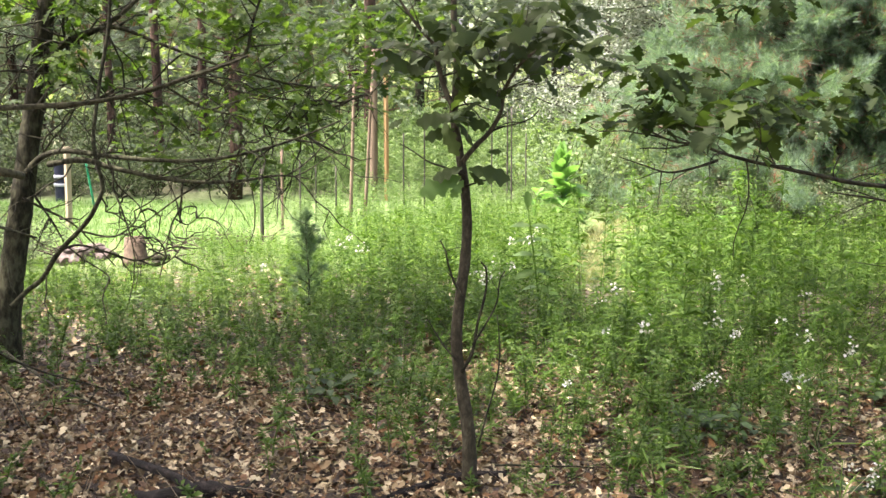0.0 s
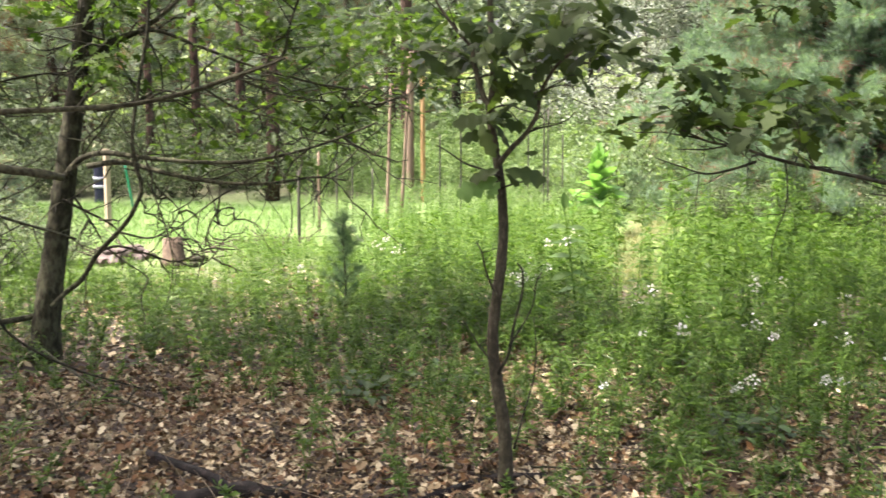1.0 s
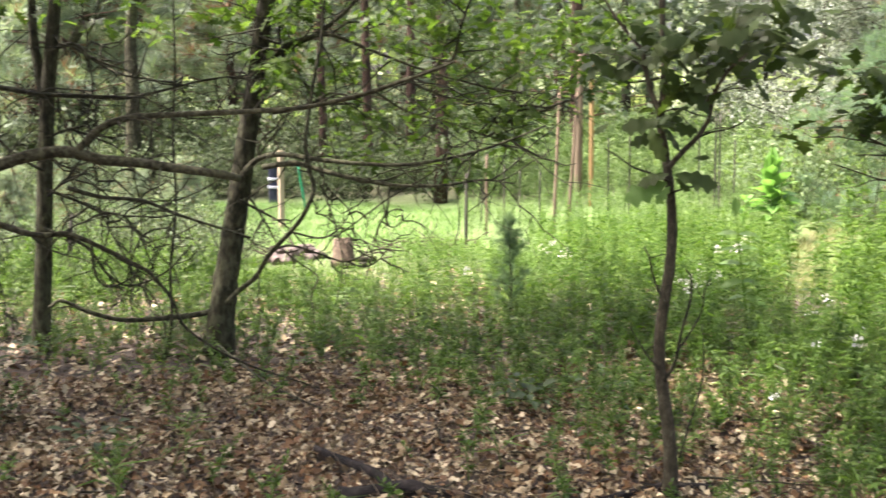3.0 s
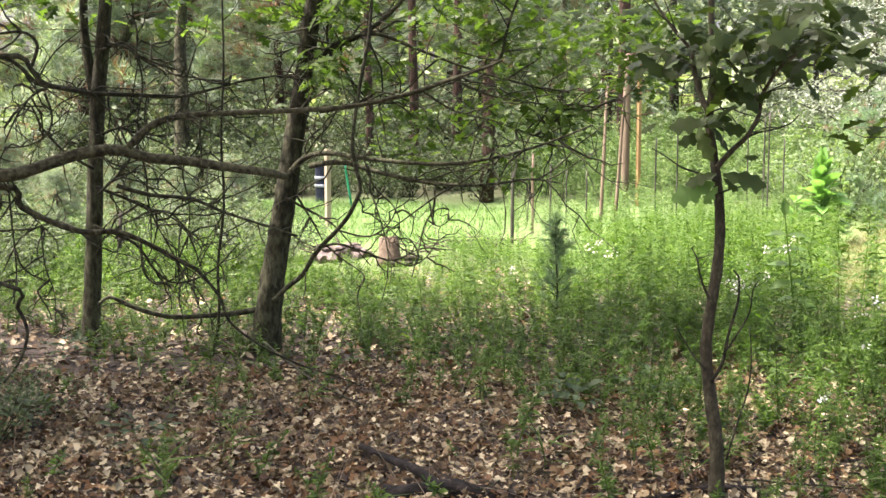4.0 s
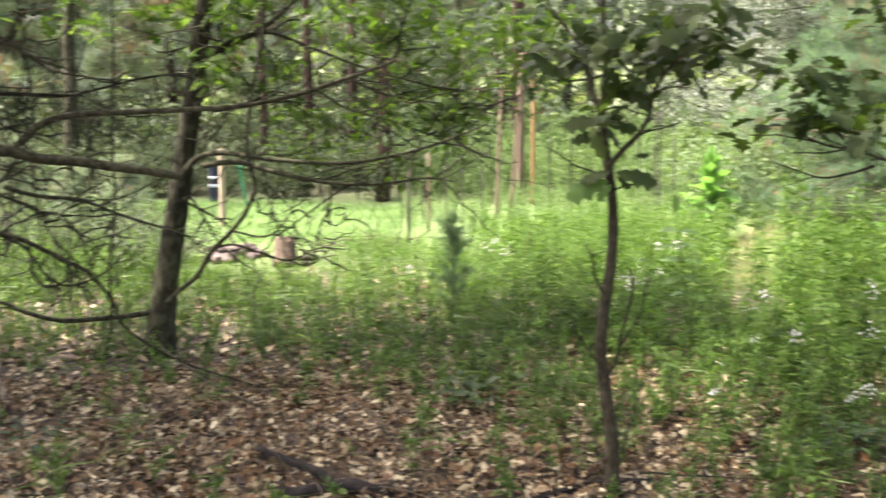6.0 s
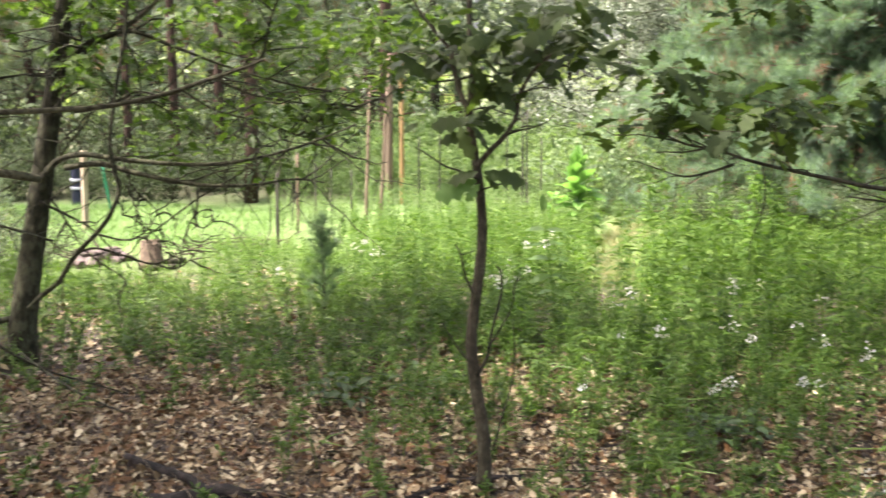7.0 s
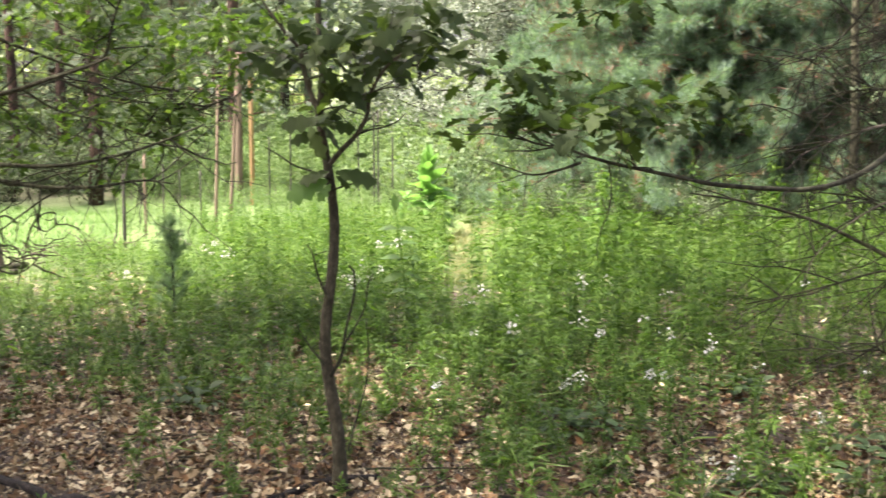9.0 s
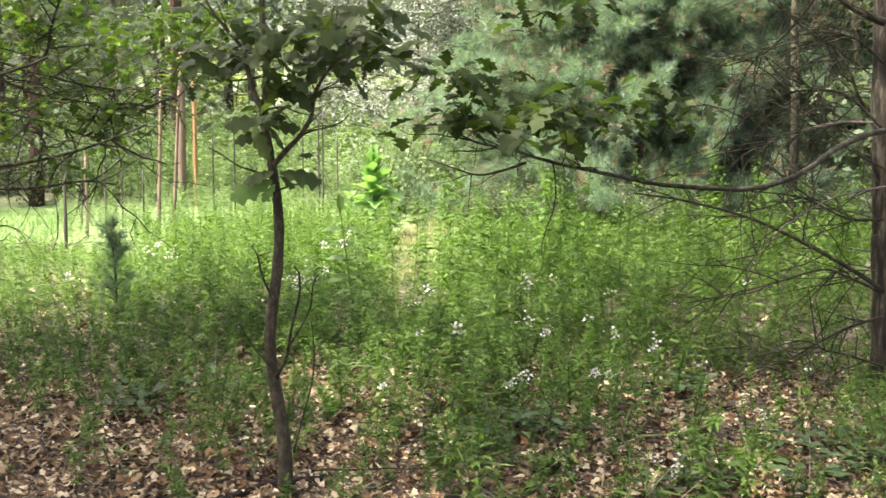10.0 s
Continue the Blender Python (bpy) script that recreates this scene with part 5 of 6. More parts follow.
    spots = np.array([(0.68, 4.95, 1.56), (0.76, 4.89, 1.58), (0.86, 4.93, 1.54), (0.77, 4.94, 1.47), (0.90, 5.02, 1.47), (0.96, 5.01, 1.56), (1.10, 5.08, 1.45), (1.19, 5.06, 1.41),
                      (1.30, 5.14, 1.44), (1.39, 5.12, 1.47), (1.48, 5.09, 1.41), (1.59, 5.16, 1.45), (1.68, 5.13, 1.47), (1.78, 5.20, 1.41), (1.44, 5.21, 1.39), (1.28, 5.14, 1.37),
                      (1.03, 5.10, 1.41), (1.67, 5.24, 1.52), (1.87, 5.17, 1.42), (1.53, 5.18, 1.35), (1.14, 5.07, 1.83), (1.23, 5.05, 1.87), (1.29, 5.04, 1.83), (1.38, 5.01, 1.90), (1.09, 5.19, 1.90)])
    leaf_cluster(soup, LIMB_OAK, spots + np.array((0, 0, 0.03)), 9, 0.12, (0.058, 0.1), flat=0.65)
    up = ends[(ends[:, 2] > 1.38) & (ends[:, 0] < 2.6)]
    leaf_cluster(soup, LIMB_OAK, up, 2, 0.08, (0.09, 0.14), flat=0.75)
    part("foliage", soup.mesh("foliage", LIMB_LEAF), tree, "drooping green lobed leaves darkened for shade", kind="stuff")
    high_crown(tree, 2300, (1.3, 6.8, 5.0), (2.1, 2.3, 1.2))


def build_shade_oaks():
    """Oaks added round the stand and lawn, whose unseen crowns shade the ground."""
    for (x, y), centre, radii, n in (((-2.4, -1.6), (-1.6, 0.2, 5.0), (2.6, 2.2, 1.5), 5400), ((-12.2, 13.2), (-10.2, 14.6, 5.4), (2.9, 2.7, 1.5), 2600), ((2.6, -0.4), (-0.2, 4.7, 5.2), (2.0, 2.1, 1.2), 2050),
                                    ((-8.4, 19.9), (-7.2, 18.6, 6.2), (3.0, 2.0, 1.3), 2600), ((-10.8, 23.2), (-7.2, 22.4, 6.8), (4.2, 2.2, 1.3), 1700)):
        tree = thing("oak_tree", label="oak added for the shade of its crown, which is out of view", category="tree")
        line = [(x, y, -0.05), (x + 0.03, y, 1.5), (x + 0.05, y + 0.05, 3.0), (centre[0], centre[1], 5.0)]
        wood(tree, "trunk", line, 0.15, 0.05, BARK, 10, 0.25)
        for k in range(6):
            a = k * 1.05
            tip = (centre[0] + radii[0] * 0.8 * math.cos(a), centre[1] + radii[1] * 0.8 * math.sin(a), centre[2] + uni(-0.3, 0.5))
            wood(tree, "branch", [(x + 0.05, y + 0.05, 3.0 + 0.15 * k), ((x + tip[0]) / 2, (y + tip[1]) / 2, 4.2), tip], 0.05, 0.012, BARK, 7)
        high_crown(tree, n, centre, radii)


def build_thin_stem():
    tree = thing("dead_sapling", label="thin dead upright stem with a few crooked side twigs", category="tree")
    ln = wood(tree, "trunk", [(-2.74, 6.87, 0.02), (-2.70, 6.89, 0.25), (-2.70, 6.89, 0.55), (-2.66, 6.90, 0.91), (-2.67, 6.90, 1.30), (-2.65, 6.91, 1.68), (-2.65, 6.91, 2.06), (-2.63, 6.92, 2.69)], 0.0095, 0.005, BARK_DEAD, 7)
    spray(ln, 14, 0.35, 0.004, 0.9, 0.6, 0.2, 1, 0.1)


def build_wood_oaks():
    """Oaks in the dim woods beside the clearing: bare lower trunks under high crowns."""
    # the crowns, out of view, are set off the trunks where shade is wanted
    for (x, y), r, centre, radii, n in (((6.05, 13.72), 0.055, (2.5, 10.4, 5.2), (2.7, 2.1, 1.4), 2500), ((6.39, 16.83), 0.06, (4.2, 13.0, 5.3), (2.8, 1.9, 1.4), 250),
                                        ((7.08, 15.45), 0.06, (7.2, 12.6, 5.3), (2.4, 2.4, 1.4), 220)):
        tree = thing("oak_tree", label="slim dark oak trunk in the dim woods", category="tree", group="trees of the woods")
        ln = wood(tree, "trunk", [(x, y, -0.05), (x + 0.03, y, 1.2), (x - 0.02, y, 2.6), (x, y, 4.0), (centre[0], centre[1], 5.6)], r, r * 0.5, BARK, 10, 0.25)
        spray(ln, 26, 0.9, 0.008, 0.9, 0.5, 0.1, 1, 0.1)
        high_crown(tree, n, centre, radii)


build_wood_oaks()
build_shade_oaks()
build_thin_stem()
build_sapling()
build_tree_a()
build_tree_b()
build_tree_left()
build_tree_right()


# ------------------------------------------------------------ the woods behind
def forest_tree(name, height, trunk_r, crown_low, spread, n, leaf, size, bark, label, lean=0.02, template=None):
    """A full tree with limbs and a clumped crown."""
    tree = thing(name, label=label, category="tree", group="trees of the woods")
    z = np.linspace(0, height, 9)
    line = np.column_stack([lean * z * np.sin(z * 0.4), lean * z * np.cos(z * 0.3 + 1) * 0.6, z])
    part("trunk", mesh_from("trunk", *tube(line, trunk_r, trunk_r * 0.25, 9, 0.05, 0.25), bark), tree)
    limbs, leaves = Soup(), Soup()
    spots = []
    for i in range(26):
        h = uni(crown_low, height * 0.95)
        reach = spread * (1.0 - 0.55 * (h - crown_low) / max(height - crown_low, 0.1)) * uni(0.6, 1.1)
        a = uni(0, 6.283)
        start = [np.interp(h, z, line[:, k]) for k in range(3)]
        ln = twig_line(start, (math.cos(a), math.sin(a), uni(-0.1, 0.35)), reach, 0.3, 0.25)
        limbs.add(*tube(ln, trunk_r * 0.25, 0.008, 4, 0.05, cap=False))
        twigs_on(limbs, ln, 2, reach * 0.35, 0.008, 0.7, 0.4, 0.2, 0, 0.3, None, 3)
        spots += list(ln[2:]) + list(ln[3:])
    spots = np.array(spots)
    c = spots[RNG.integers(0, len(spots), n)] + RNG.normal(0, 0.28, (n, 3)) * np.array((1, 1, 0.6))
    part("branchwork", limbs.mesh("branchwork", bark), tree, kind="stuff")
    leaves.spread(template or quad_leaf(0.34), c, turns(uni(0, 6.283, n), RNG.normal(-0.2, 0.5, n), RNG.normal(0, 0.5, n)), uni(size[0], size[1], n))
    part("crown", leaves.mesh("crown", leaf), tree, kind="stuff")
    return tree


def pine_tree(height, trunk_r, crown_low, spread, tufts, size, leaf, label, dry=0.0, gap=0.36, boughs=6):
    """A white pine: whorls of boughs that carry brushes of long needles."""
    tree = thing("pine_tree", label=label, category="tree", group="pines at the edge of the clearing")
    z = np.linspace(0, height, 9)
    line = np.column_stack([0.02 * np.sin(z), 0.02 * np.cos(z), z])
    part("trunk", mesh_from("trunk", *tube(line, trunk_r, 0.03, 10, 0.05, 0.2), BARK_PINE), tree)
    limbs, green, brown = Soup(), Soup(), Soup()
    spots, ways = [], []
    for h in np.arange(crown_low, height * 0.97, gap):
        reach = spread * (1 - 0.75 * (h - crown_low) / (height - crown_low))
        for a in uni(0, 6.283) + np.arange(boughs) * 6.283 / boughs + uni(-0.3, 0.3, boughs):
            ln = twig_line((0, 0, h + uni(-0.15, 0.15)), (math.cos(a), math.sin(a), uni(-0.05, 0.25)), reach * uni(0.75, 1.1), 0.16, 0.0, 8)
            limbs.add(*tube(ln, 0.022, 0.006, 4, 0.05, cap=False))
            for i in range(1, 9):
                for _ in range(2):
                    side = twig_line(ln[i], ln[min(i + 1, 8)] - ln[i - 1] + RNG.standard_normal(3) * 0.25, uni(0.15, 0.45), 0.3, 0.0, 3)
                    limbs.add(*tube(side[::3], 0.004, 0.002, 3, 0, cap=False))
                    spots += [side[1], side[2], side[3]]
                    ways += [side[1] - side[0], side[2] - side[1], side[3] - side[2]]
    spots, ways = np.array(spots), np.array(ways)
    k = RNG.integers(0, len(spots), tufts)
    c, w = spots[k] + RNG.normal(0, 0.05, (tufts, 3)), ways[k] / np.linalg.norm(ways[k], axis=1)[:, None] + RNG.normal(0, 0.35, (tufts, 3))
    yaw, pitch = np.arctan2(-w[:, 0], w[:, 1]), np.arctan2(w[:, 2], np.hypot(w[:, 0], w[:, 1])) + 0.2
    R, s = turns(yaw, pitch, uni(0, 6.28, tufts)), uni(size[0], size[1], tufts)
    dead = (uni(0, 1, tufts) < dry) & (np.sin(c[:, 0] * 3 + c[:, 2] * 2) > 0.2)
    pick = RNG.integers(0, 4, tufts)
    for j in range(4):
        m = (pick == j) & ~dead
        green.spread(TUFTS_THIN[j], c[m], R[m], s[m])
        m = (pick == j) & dead
        brown.spread(TUFTS_THIN[j], c[m], R[m], s[m])
    part("branchwork", limbs.mesh("branchwork", PINE_TWIG), tree, "reddish dead inner twigs", kind="stuff")
    part("needles", green.mesh("needles", leaf), tree, "soft blue-green needles", kind="stuff")
    if brown.n:
        part("dry_needles", brown.mesh("dry_needles", PINE_DRY), tree, "rust-brown dead needles", kind="stuff")
    return tree


def at(bearing, dist, turn=0.0, scale=1.0):
    a = radians(bearing)
    x, y = dist * math.sin(a), dist * math.cos(a)
    return pose(x, y, float(ground_height(x, y)) - 0.02, 0, 0, turn) @ Matrix.Diagonal((scale, scale, scale, 1))


def place_all(ob, rows):
    for r in rows[1:]:
        copy_thing(ob, at(*r))
    ob.matrix_basis = at(*rows[0])


def build_woods():
    near_pine = pine_tree(4.9, 0.07, 0.32, 2.75, 34000, (0.12, 0.21), PINE, "white pine with soft blue-green needles and some rusty dead ones", 0.12, 0.33, 8)
    place_all(near_pine, [(14.9, 17.2, 0, 1.0), (20.3, 17.6, 130, 0.9), (17.3, 16.6, 250, 0.92), (23.0, 20.5, 40, 1.0), (19.6, 20.4, 190, 1.05)])
    far_pine = pine_tree(7.5, 0.12, 0.7, 2.8, 4800, (0.28, 0.45), PINE_PALE, "green pine with needles paled for haze, some rusty dead, near the lawn", 0.24, 0.6)
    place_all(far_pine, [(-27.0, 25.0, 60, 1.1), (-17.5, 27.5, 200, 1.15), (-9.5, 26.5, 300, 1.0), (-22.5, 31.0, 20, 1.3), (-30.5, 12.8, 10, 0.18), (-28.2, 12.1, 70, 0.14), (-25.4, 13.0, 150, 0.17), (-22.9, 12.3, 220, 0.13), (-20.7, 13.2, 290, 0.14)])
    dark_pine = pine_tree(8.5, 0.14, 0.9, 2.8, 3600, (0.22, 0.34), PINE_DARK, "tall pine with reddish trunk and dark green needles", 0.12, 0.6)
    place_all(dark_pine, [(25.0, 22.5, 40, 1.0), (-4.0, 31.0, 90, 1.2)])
    maple = forest_tree("maple_tree", 8.0, 0.12, 1.5, 2.8, 3400, FAR_LEAF, (0.13, 0.24), BARK, "leafy tree at the edge of the woods, leaves paled for sun and distance")
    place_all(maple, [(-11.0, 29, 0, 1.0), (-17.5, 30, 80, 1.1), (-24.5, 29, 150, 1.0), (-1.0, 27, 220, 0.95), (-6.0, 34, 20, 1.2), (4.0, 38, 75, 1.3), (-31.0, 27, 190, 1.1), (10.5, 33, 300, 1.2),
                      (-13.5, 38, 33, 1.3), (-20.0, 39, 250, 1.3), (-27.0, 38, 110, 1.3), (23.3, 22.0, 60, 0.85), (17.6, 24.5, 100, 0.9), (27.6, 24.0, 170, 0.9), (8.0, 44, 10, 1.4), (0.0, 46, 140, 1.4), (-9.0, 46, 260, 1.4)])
    silver = forest_tree("olive_tree", 4.6, 0.09, 0.45, 2.1, 14000, SILVER, (0.042, 0.08), BARK, "bushy small tree with dull silvery-green leaves")
    place_all(silver, [(7.2, 24.0, 0, 1.0), (10.0, 22.5, 100, 0.9), (5.0, 28.0, 210, 1.0)])
    dim = forest_tree("beech_tree", 9.0, 0.13, 0.9, 2.8, 4200, FAR_DIM, (0.09, 0.16), BARK, "leafy woodland tree with leaves darkened for shade and a dark trunk")
    # the last six stand out of view, added to hold back sky light
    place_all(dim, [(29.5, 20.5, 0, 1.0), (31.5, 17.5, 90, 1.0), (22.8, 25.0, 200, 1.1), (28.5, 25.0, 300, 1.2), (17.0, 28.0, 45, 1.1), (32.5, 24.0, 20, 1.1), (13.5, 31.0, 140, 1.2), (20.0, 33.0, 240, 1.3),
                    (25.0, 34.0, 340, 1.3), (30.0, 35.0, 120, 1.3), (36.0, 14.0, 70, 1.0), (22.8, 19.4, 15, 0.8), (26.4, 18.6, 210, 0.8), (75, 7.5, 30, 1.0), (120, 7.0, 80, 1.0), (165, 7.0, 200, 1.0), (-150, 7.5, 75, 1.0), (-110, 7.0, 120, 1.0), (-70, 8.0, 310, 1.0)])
    # bare trunks that show between the foliage
    pole = thing("pine_tree", label="straight bare grey-brown pine trunk in the woods", category="tree", group="trees of the woods")
    z = np.linspace(0, 9.0, 8)
    part("trunk", mesh_from("trunk", *tube(np.column_stack([0.03 * np.sin(z), 0.02 * z * 0.3, z]), 0.13, 0.07, 10, 0.04, 0.2), BARK_PINE), pole)
    soup = Soup()
    for _ in range(22):
        a = uni(0, 6.283)
        soup.add(*tube(twig_line((0, 0, uni(0.8, 5)), (math.cos(a), math.sin(a), uni(-0.1, 0.2)), uni(0.3, 1.0), 0.3), 0.012, 0.004, 4, cap=False))
    part("branchwork", soup.mesh("branchwork", BARK_DEAD), pole, "short dead stubs", kind="stuff")
    place_all(pole, [(-9.3, 18.9, 0, 0.72), (-14.6, 21.5, 20, 0.6), (-10.6, 23.0, 140, 0.7), (-9.3, 21.5, 0, 0.9), (-12.6, 22.0, 40, 0.7), (-3.2, 22.5, 100, 0.95), (29.5, 16.5, 0, 0.7), (22.4, 19.0, 120, 0.75), (20.8, 17.2, 60, 0.5), (28.0, 8.3, 30, 0.55),
                     (-18.6, 27.0, 10, 0.8), (-25.5, 28.0, 75, 0.9), (27.0, 22.0, 10, 0.8)])
    # shrubs that fill the edge of the woods
    shrub = thing("shrub", label="leafy green shrub at the woodland edge", category="shrub", group="shrubs of the woods")
    limbs, leaves, spots = Soup(), Soup(), []
    for _ in range(11):
        a = uni(0, 6.283)
        ln = twig_line((0, 0, 0), (math.cos(a) * 0.6, math.sin(a) * 0.6, 1), uni(0.9, 1.9), 0.35, 0.4, 7)
        limbs.add(*tube(ln, 0.012, 0.004, 3, cap=False))
        spots += list(ln[2:])
    spots = np.array(spots)
    n = 1050
    c = spots[RNG.integers(0, len(spots), n)] + RNG.normal(0, 0.16, (n, 3))
    c[:, 2] = np.abs(c[:, 2])
    leaves.spread(quad_leaf(0.32), c, turns(uni(0, 6.283, n), RNG.normal(-0.1, 0.5, n), RNG.normal(0, 0.5, n)), uni(0.055, 0.12, n))
    part("stem_clump", limbs.mesh("stem_clump", BARK_DEAD), shrub, kind="stuff")
    part("foliage", leaves.mesh("foliage", SHRUB_LEAF), shrub, kind="stuff")
    rows = []
    for b in np.linspace(-33, 31, 34):
        if b > -7:
            rows.append((b + uni(-0.8, 0.8), (21.5 if b < -2 else 23.5 if b < 13 else 19.5) + uni(-1.2, 2.5), uni(0, 360), uni(0.45, 0.95)))
    for b in np.linspace(-34, 33, 18):
        rows.append((b + uni(-0.8, 0.8), 30 + uni(-1, 5), uni(0, 360), uni(0.8, 1.4)))
    for b in np.linspace(4.0, 9.4, 9):
        rows.append((b + uni(-0.3, 0.3), uni(16.5, 19.0), uni(0, 360), uni(0.4, 0.75)))
    rows += [(b, d, uni(0, 360), k) for b, d, k in ((3.4, 26, 0.9), (4.8, 27, 1.0), (5.9, 25.5, 0.95), (6.8, 27.5, 1.1), (7.8, 26.5, 0.9), (1.8, 28, 1.0))]
    place_all(shrub, rows)
    # the same shrub again, its leaf colour darkened to stand for shade
    dim_shrub = thing("shrub", label="low shrub with leaves coloured dusky for woodland shade", category="shrub", group="shrubs of the woods")
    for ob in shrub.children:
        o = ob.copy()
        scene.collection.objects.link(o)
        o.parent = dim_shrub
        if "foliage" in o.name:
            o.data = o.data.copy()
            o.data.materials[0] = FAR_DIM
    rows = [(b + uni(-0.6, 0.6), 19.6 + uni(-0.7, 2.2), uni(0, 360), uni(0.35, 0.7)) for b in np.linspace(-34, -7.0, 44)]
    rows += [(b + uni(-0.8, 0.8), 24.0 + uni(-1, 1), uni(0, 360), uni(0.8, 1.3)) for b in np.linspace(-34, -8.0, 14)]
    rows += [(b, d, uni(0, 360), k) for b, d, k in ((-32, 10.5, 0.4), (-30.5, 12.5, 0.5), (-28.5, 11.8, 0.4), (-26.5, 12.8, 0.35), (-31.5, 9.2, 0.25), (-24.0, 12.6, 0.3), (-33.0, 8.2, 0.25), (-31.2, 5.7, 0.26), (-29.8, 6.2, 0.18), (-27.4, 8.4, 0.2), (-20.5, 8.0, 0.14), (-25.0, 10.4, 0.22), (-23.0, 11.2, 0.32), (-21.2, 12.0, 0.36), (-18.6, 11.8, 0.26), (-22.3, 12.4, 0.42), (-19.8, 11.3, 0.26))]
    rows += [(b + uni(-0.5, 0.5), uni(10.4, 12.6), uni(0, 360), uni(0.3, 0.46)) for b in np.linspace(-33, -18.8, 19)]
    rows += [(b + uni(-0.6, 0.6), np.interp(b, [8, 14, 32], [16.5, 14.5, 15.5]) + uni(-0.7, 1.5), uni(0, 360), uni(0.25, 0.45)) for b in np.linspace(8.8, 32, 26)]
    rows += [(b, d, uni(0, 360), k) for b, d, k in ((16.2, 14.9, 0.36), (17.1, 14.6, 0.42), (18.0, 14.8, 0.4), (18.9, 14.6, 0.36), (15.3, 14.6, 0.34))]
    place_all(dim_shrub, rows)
    # the far woods all round, haze painted in by their pale leaf
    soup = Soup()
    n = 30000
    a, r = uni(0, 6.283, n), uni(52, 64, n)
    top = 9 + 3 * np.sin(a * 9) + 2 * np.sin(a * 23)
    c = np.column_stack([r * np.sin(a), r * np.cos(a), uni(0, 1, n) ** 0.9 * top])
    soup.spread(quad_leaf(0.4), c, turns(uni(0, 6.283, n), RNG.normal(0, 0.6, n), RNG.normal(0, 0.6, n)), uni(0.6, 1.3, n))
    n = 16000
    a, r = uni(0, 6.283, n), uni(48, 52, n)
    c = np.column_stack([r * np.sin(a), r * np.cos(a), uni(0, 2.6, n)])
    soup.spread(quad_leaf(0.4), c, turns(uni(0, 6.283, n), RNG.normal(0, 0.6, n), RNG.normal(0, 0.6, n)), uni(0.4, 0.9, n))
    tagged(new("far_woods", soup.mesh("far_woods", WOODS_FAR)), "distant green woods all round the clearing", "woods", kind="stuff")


build_woods()


# ------------------------------------------------------------ garden, lawn and pile
def stake(place, height, radius, mat, label, lean=(0.0, 0.0), square=False, group="garden stakes"):
    x, y = place
    z0 = float(ground_height(x, y))
    post = thing("garden_stake", label=label, category="stake", group=group)
    line = np.array([(x + lean[0] * h, y + lean[1] * h, z0 + h) for h in np.linspace(-0.05, height, 7)])
    v, t = tube(line, radius, radius * (1.0 if square else 0.85), 4 if square else 7, 0.0 if square else 0.05)
    part("post", mesh_from("post", v, t, mat, smooth=not square), post)


def build_garden():
    w, d, n = "weathered brown wooden garden stake among tall plants", "thin dark garden stake among tall plants", "new square yellow lumber post in the garden"
    stake((-0.83, 18.69), 2.1, 0.035, NEW_WOOD, n, (-0.002, 0), True)
    stake((-1.02, 18.69), 2.2, 0.06, POST_WOOD, "thick weathered brown wooden post in the garden", (0.004, 0))
    stake((-1.07, 14.61), 1.7, 0.022, POST_WOOD, w, (0.035, 0))
    stake((-0.88, 14.11), 1.6, 0.02, POST_WOOD, w, (0.06, 0))
    stake((-1.79, 14.12), 0.9, 0.017, POST_WOOD, w)
    stake((-1.86, 13.01), 0.75, 0.02, DARK_POST, d)
    for (x, y), h in zip([(-1.66, 14.74), (-1.27, 15.07), (-1.58, 15.78), (-0.23, 15.78), (0.87, 16.16), (0.81, 16.01), (0.62, 16.16), (1.08, 16.56), (-0.50, 16.16)], (0.75, 0.7, 0.7, 1.2, 1.35, 1.3, 1.1, 1.0, 1.0)):
        stake((x, y), h, 0.011, DARK_POST, d)
    stake((-4.29, 14.52), 0.92, 0.04, PALE_WOOD, "pale square wooden post at the edge of the lawn", (0.0, 0), True, "posts by the lawn")
    stake((-4.74, 17.22), 0.62, 0.018, GREEN_METAL, "bright green slanting metal pole behind the lawn", (-0.16, 0), False, "poles by the lawn")
    stake((-4.68, 9.71), 0.6, 0.02, DARK_POST, "dark leaning stake in the undergrowth", (0.06, 0), False, "stakes in the woods")
    # dark bin with pale bands behind the post
    for (x, y), count in (((-5.50, 18.34), 2), ((-6.50, 17.55), 1)):
        bin_ = thing("storage_bin", (x, y, float(ground_height(x, y))), "dark blue plastic bin with pale bands behind the lawn", "bin", "bins behind the lawn")
        z = np.array([0.0, 0.02, 0.4, 0.55, 0.58])
        part("body", mesh_from("body", *tube(np.column_stack([0 * z, 0 * z, z]), 0.1, 0.12, 16, 0.0), BIN), bin_)
        for h in (0.22, 0.34)[:count]:
            part("band", mesh_from("band", *tube(np.array([(0, 0, h), (0, 0, h + 0.02), (0, 0, h + 0.045)]), 0.119, 0.121, 16, 0.0), BAND), bin_, "pale band")


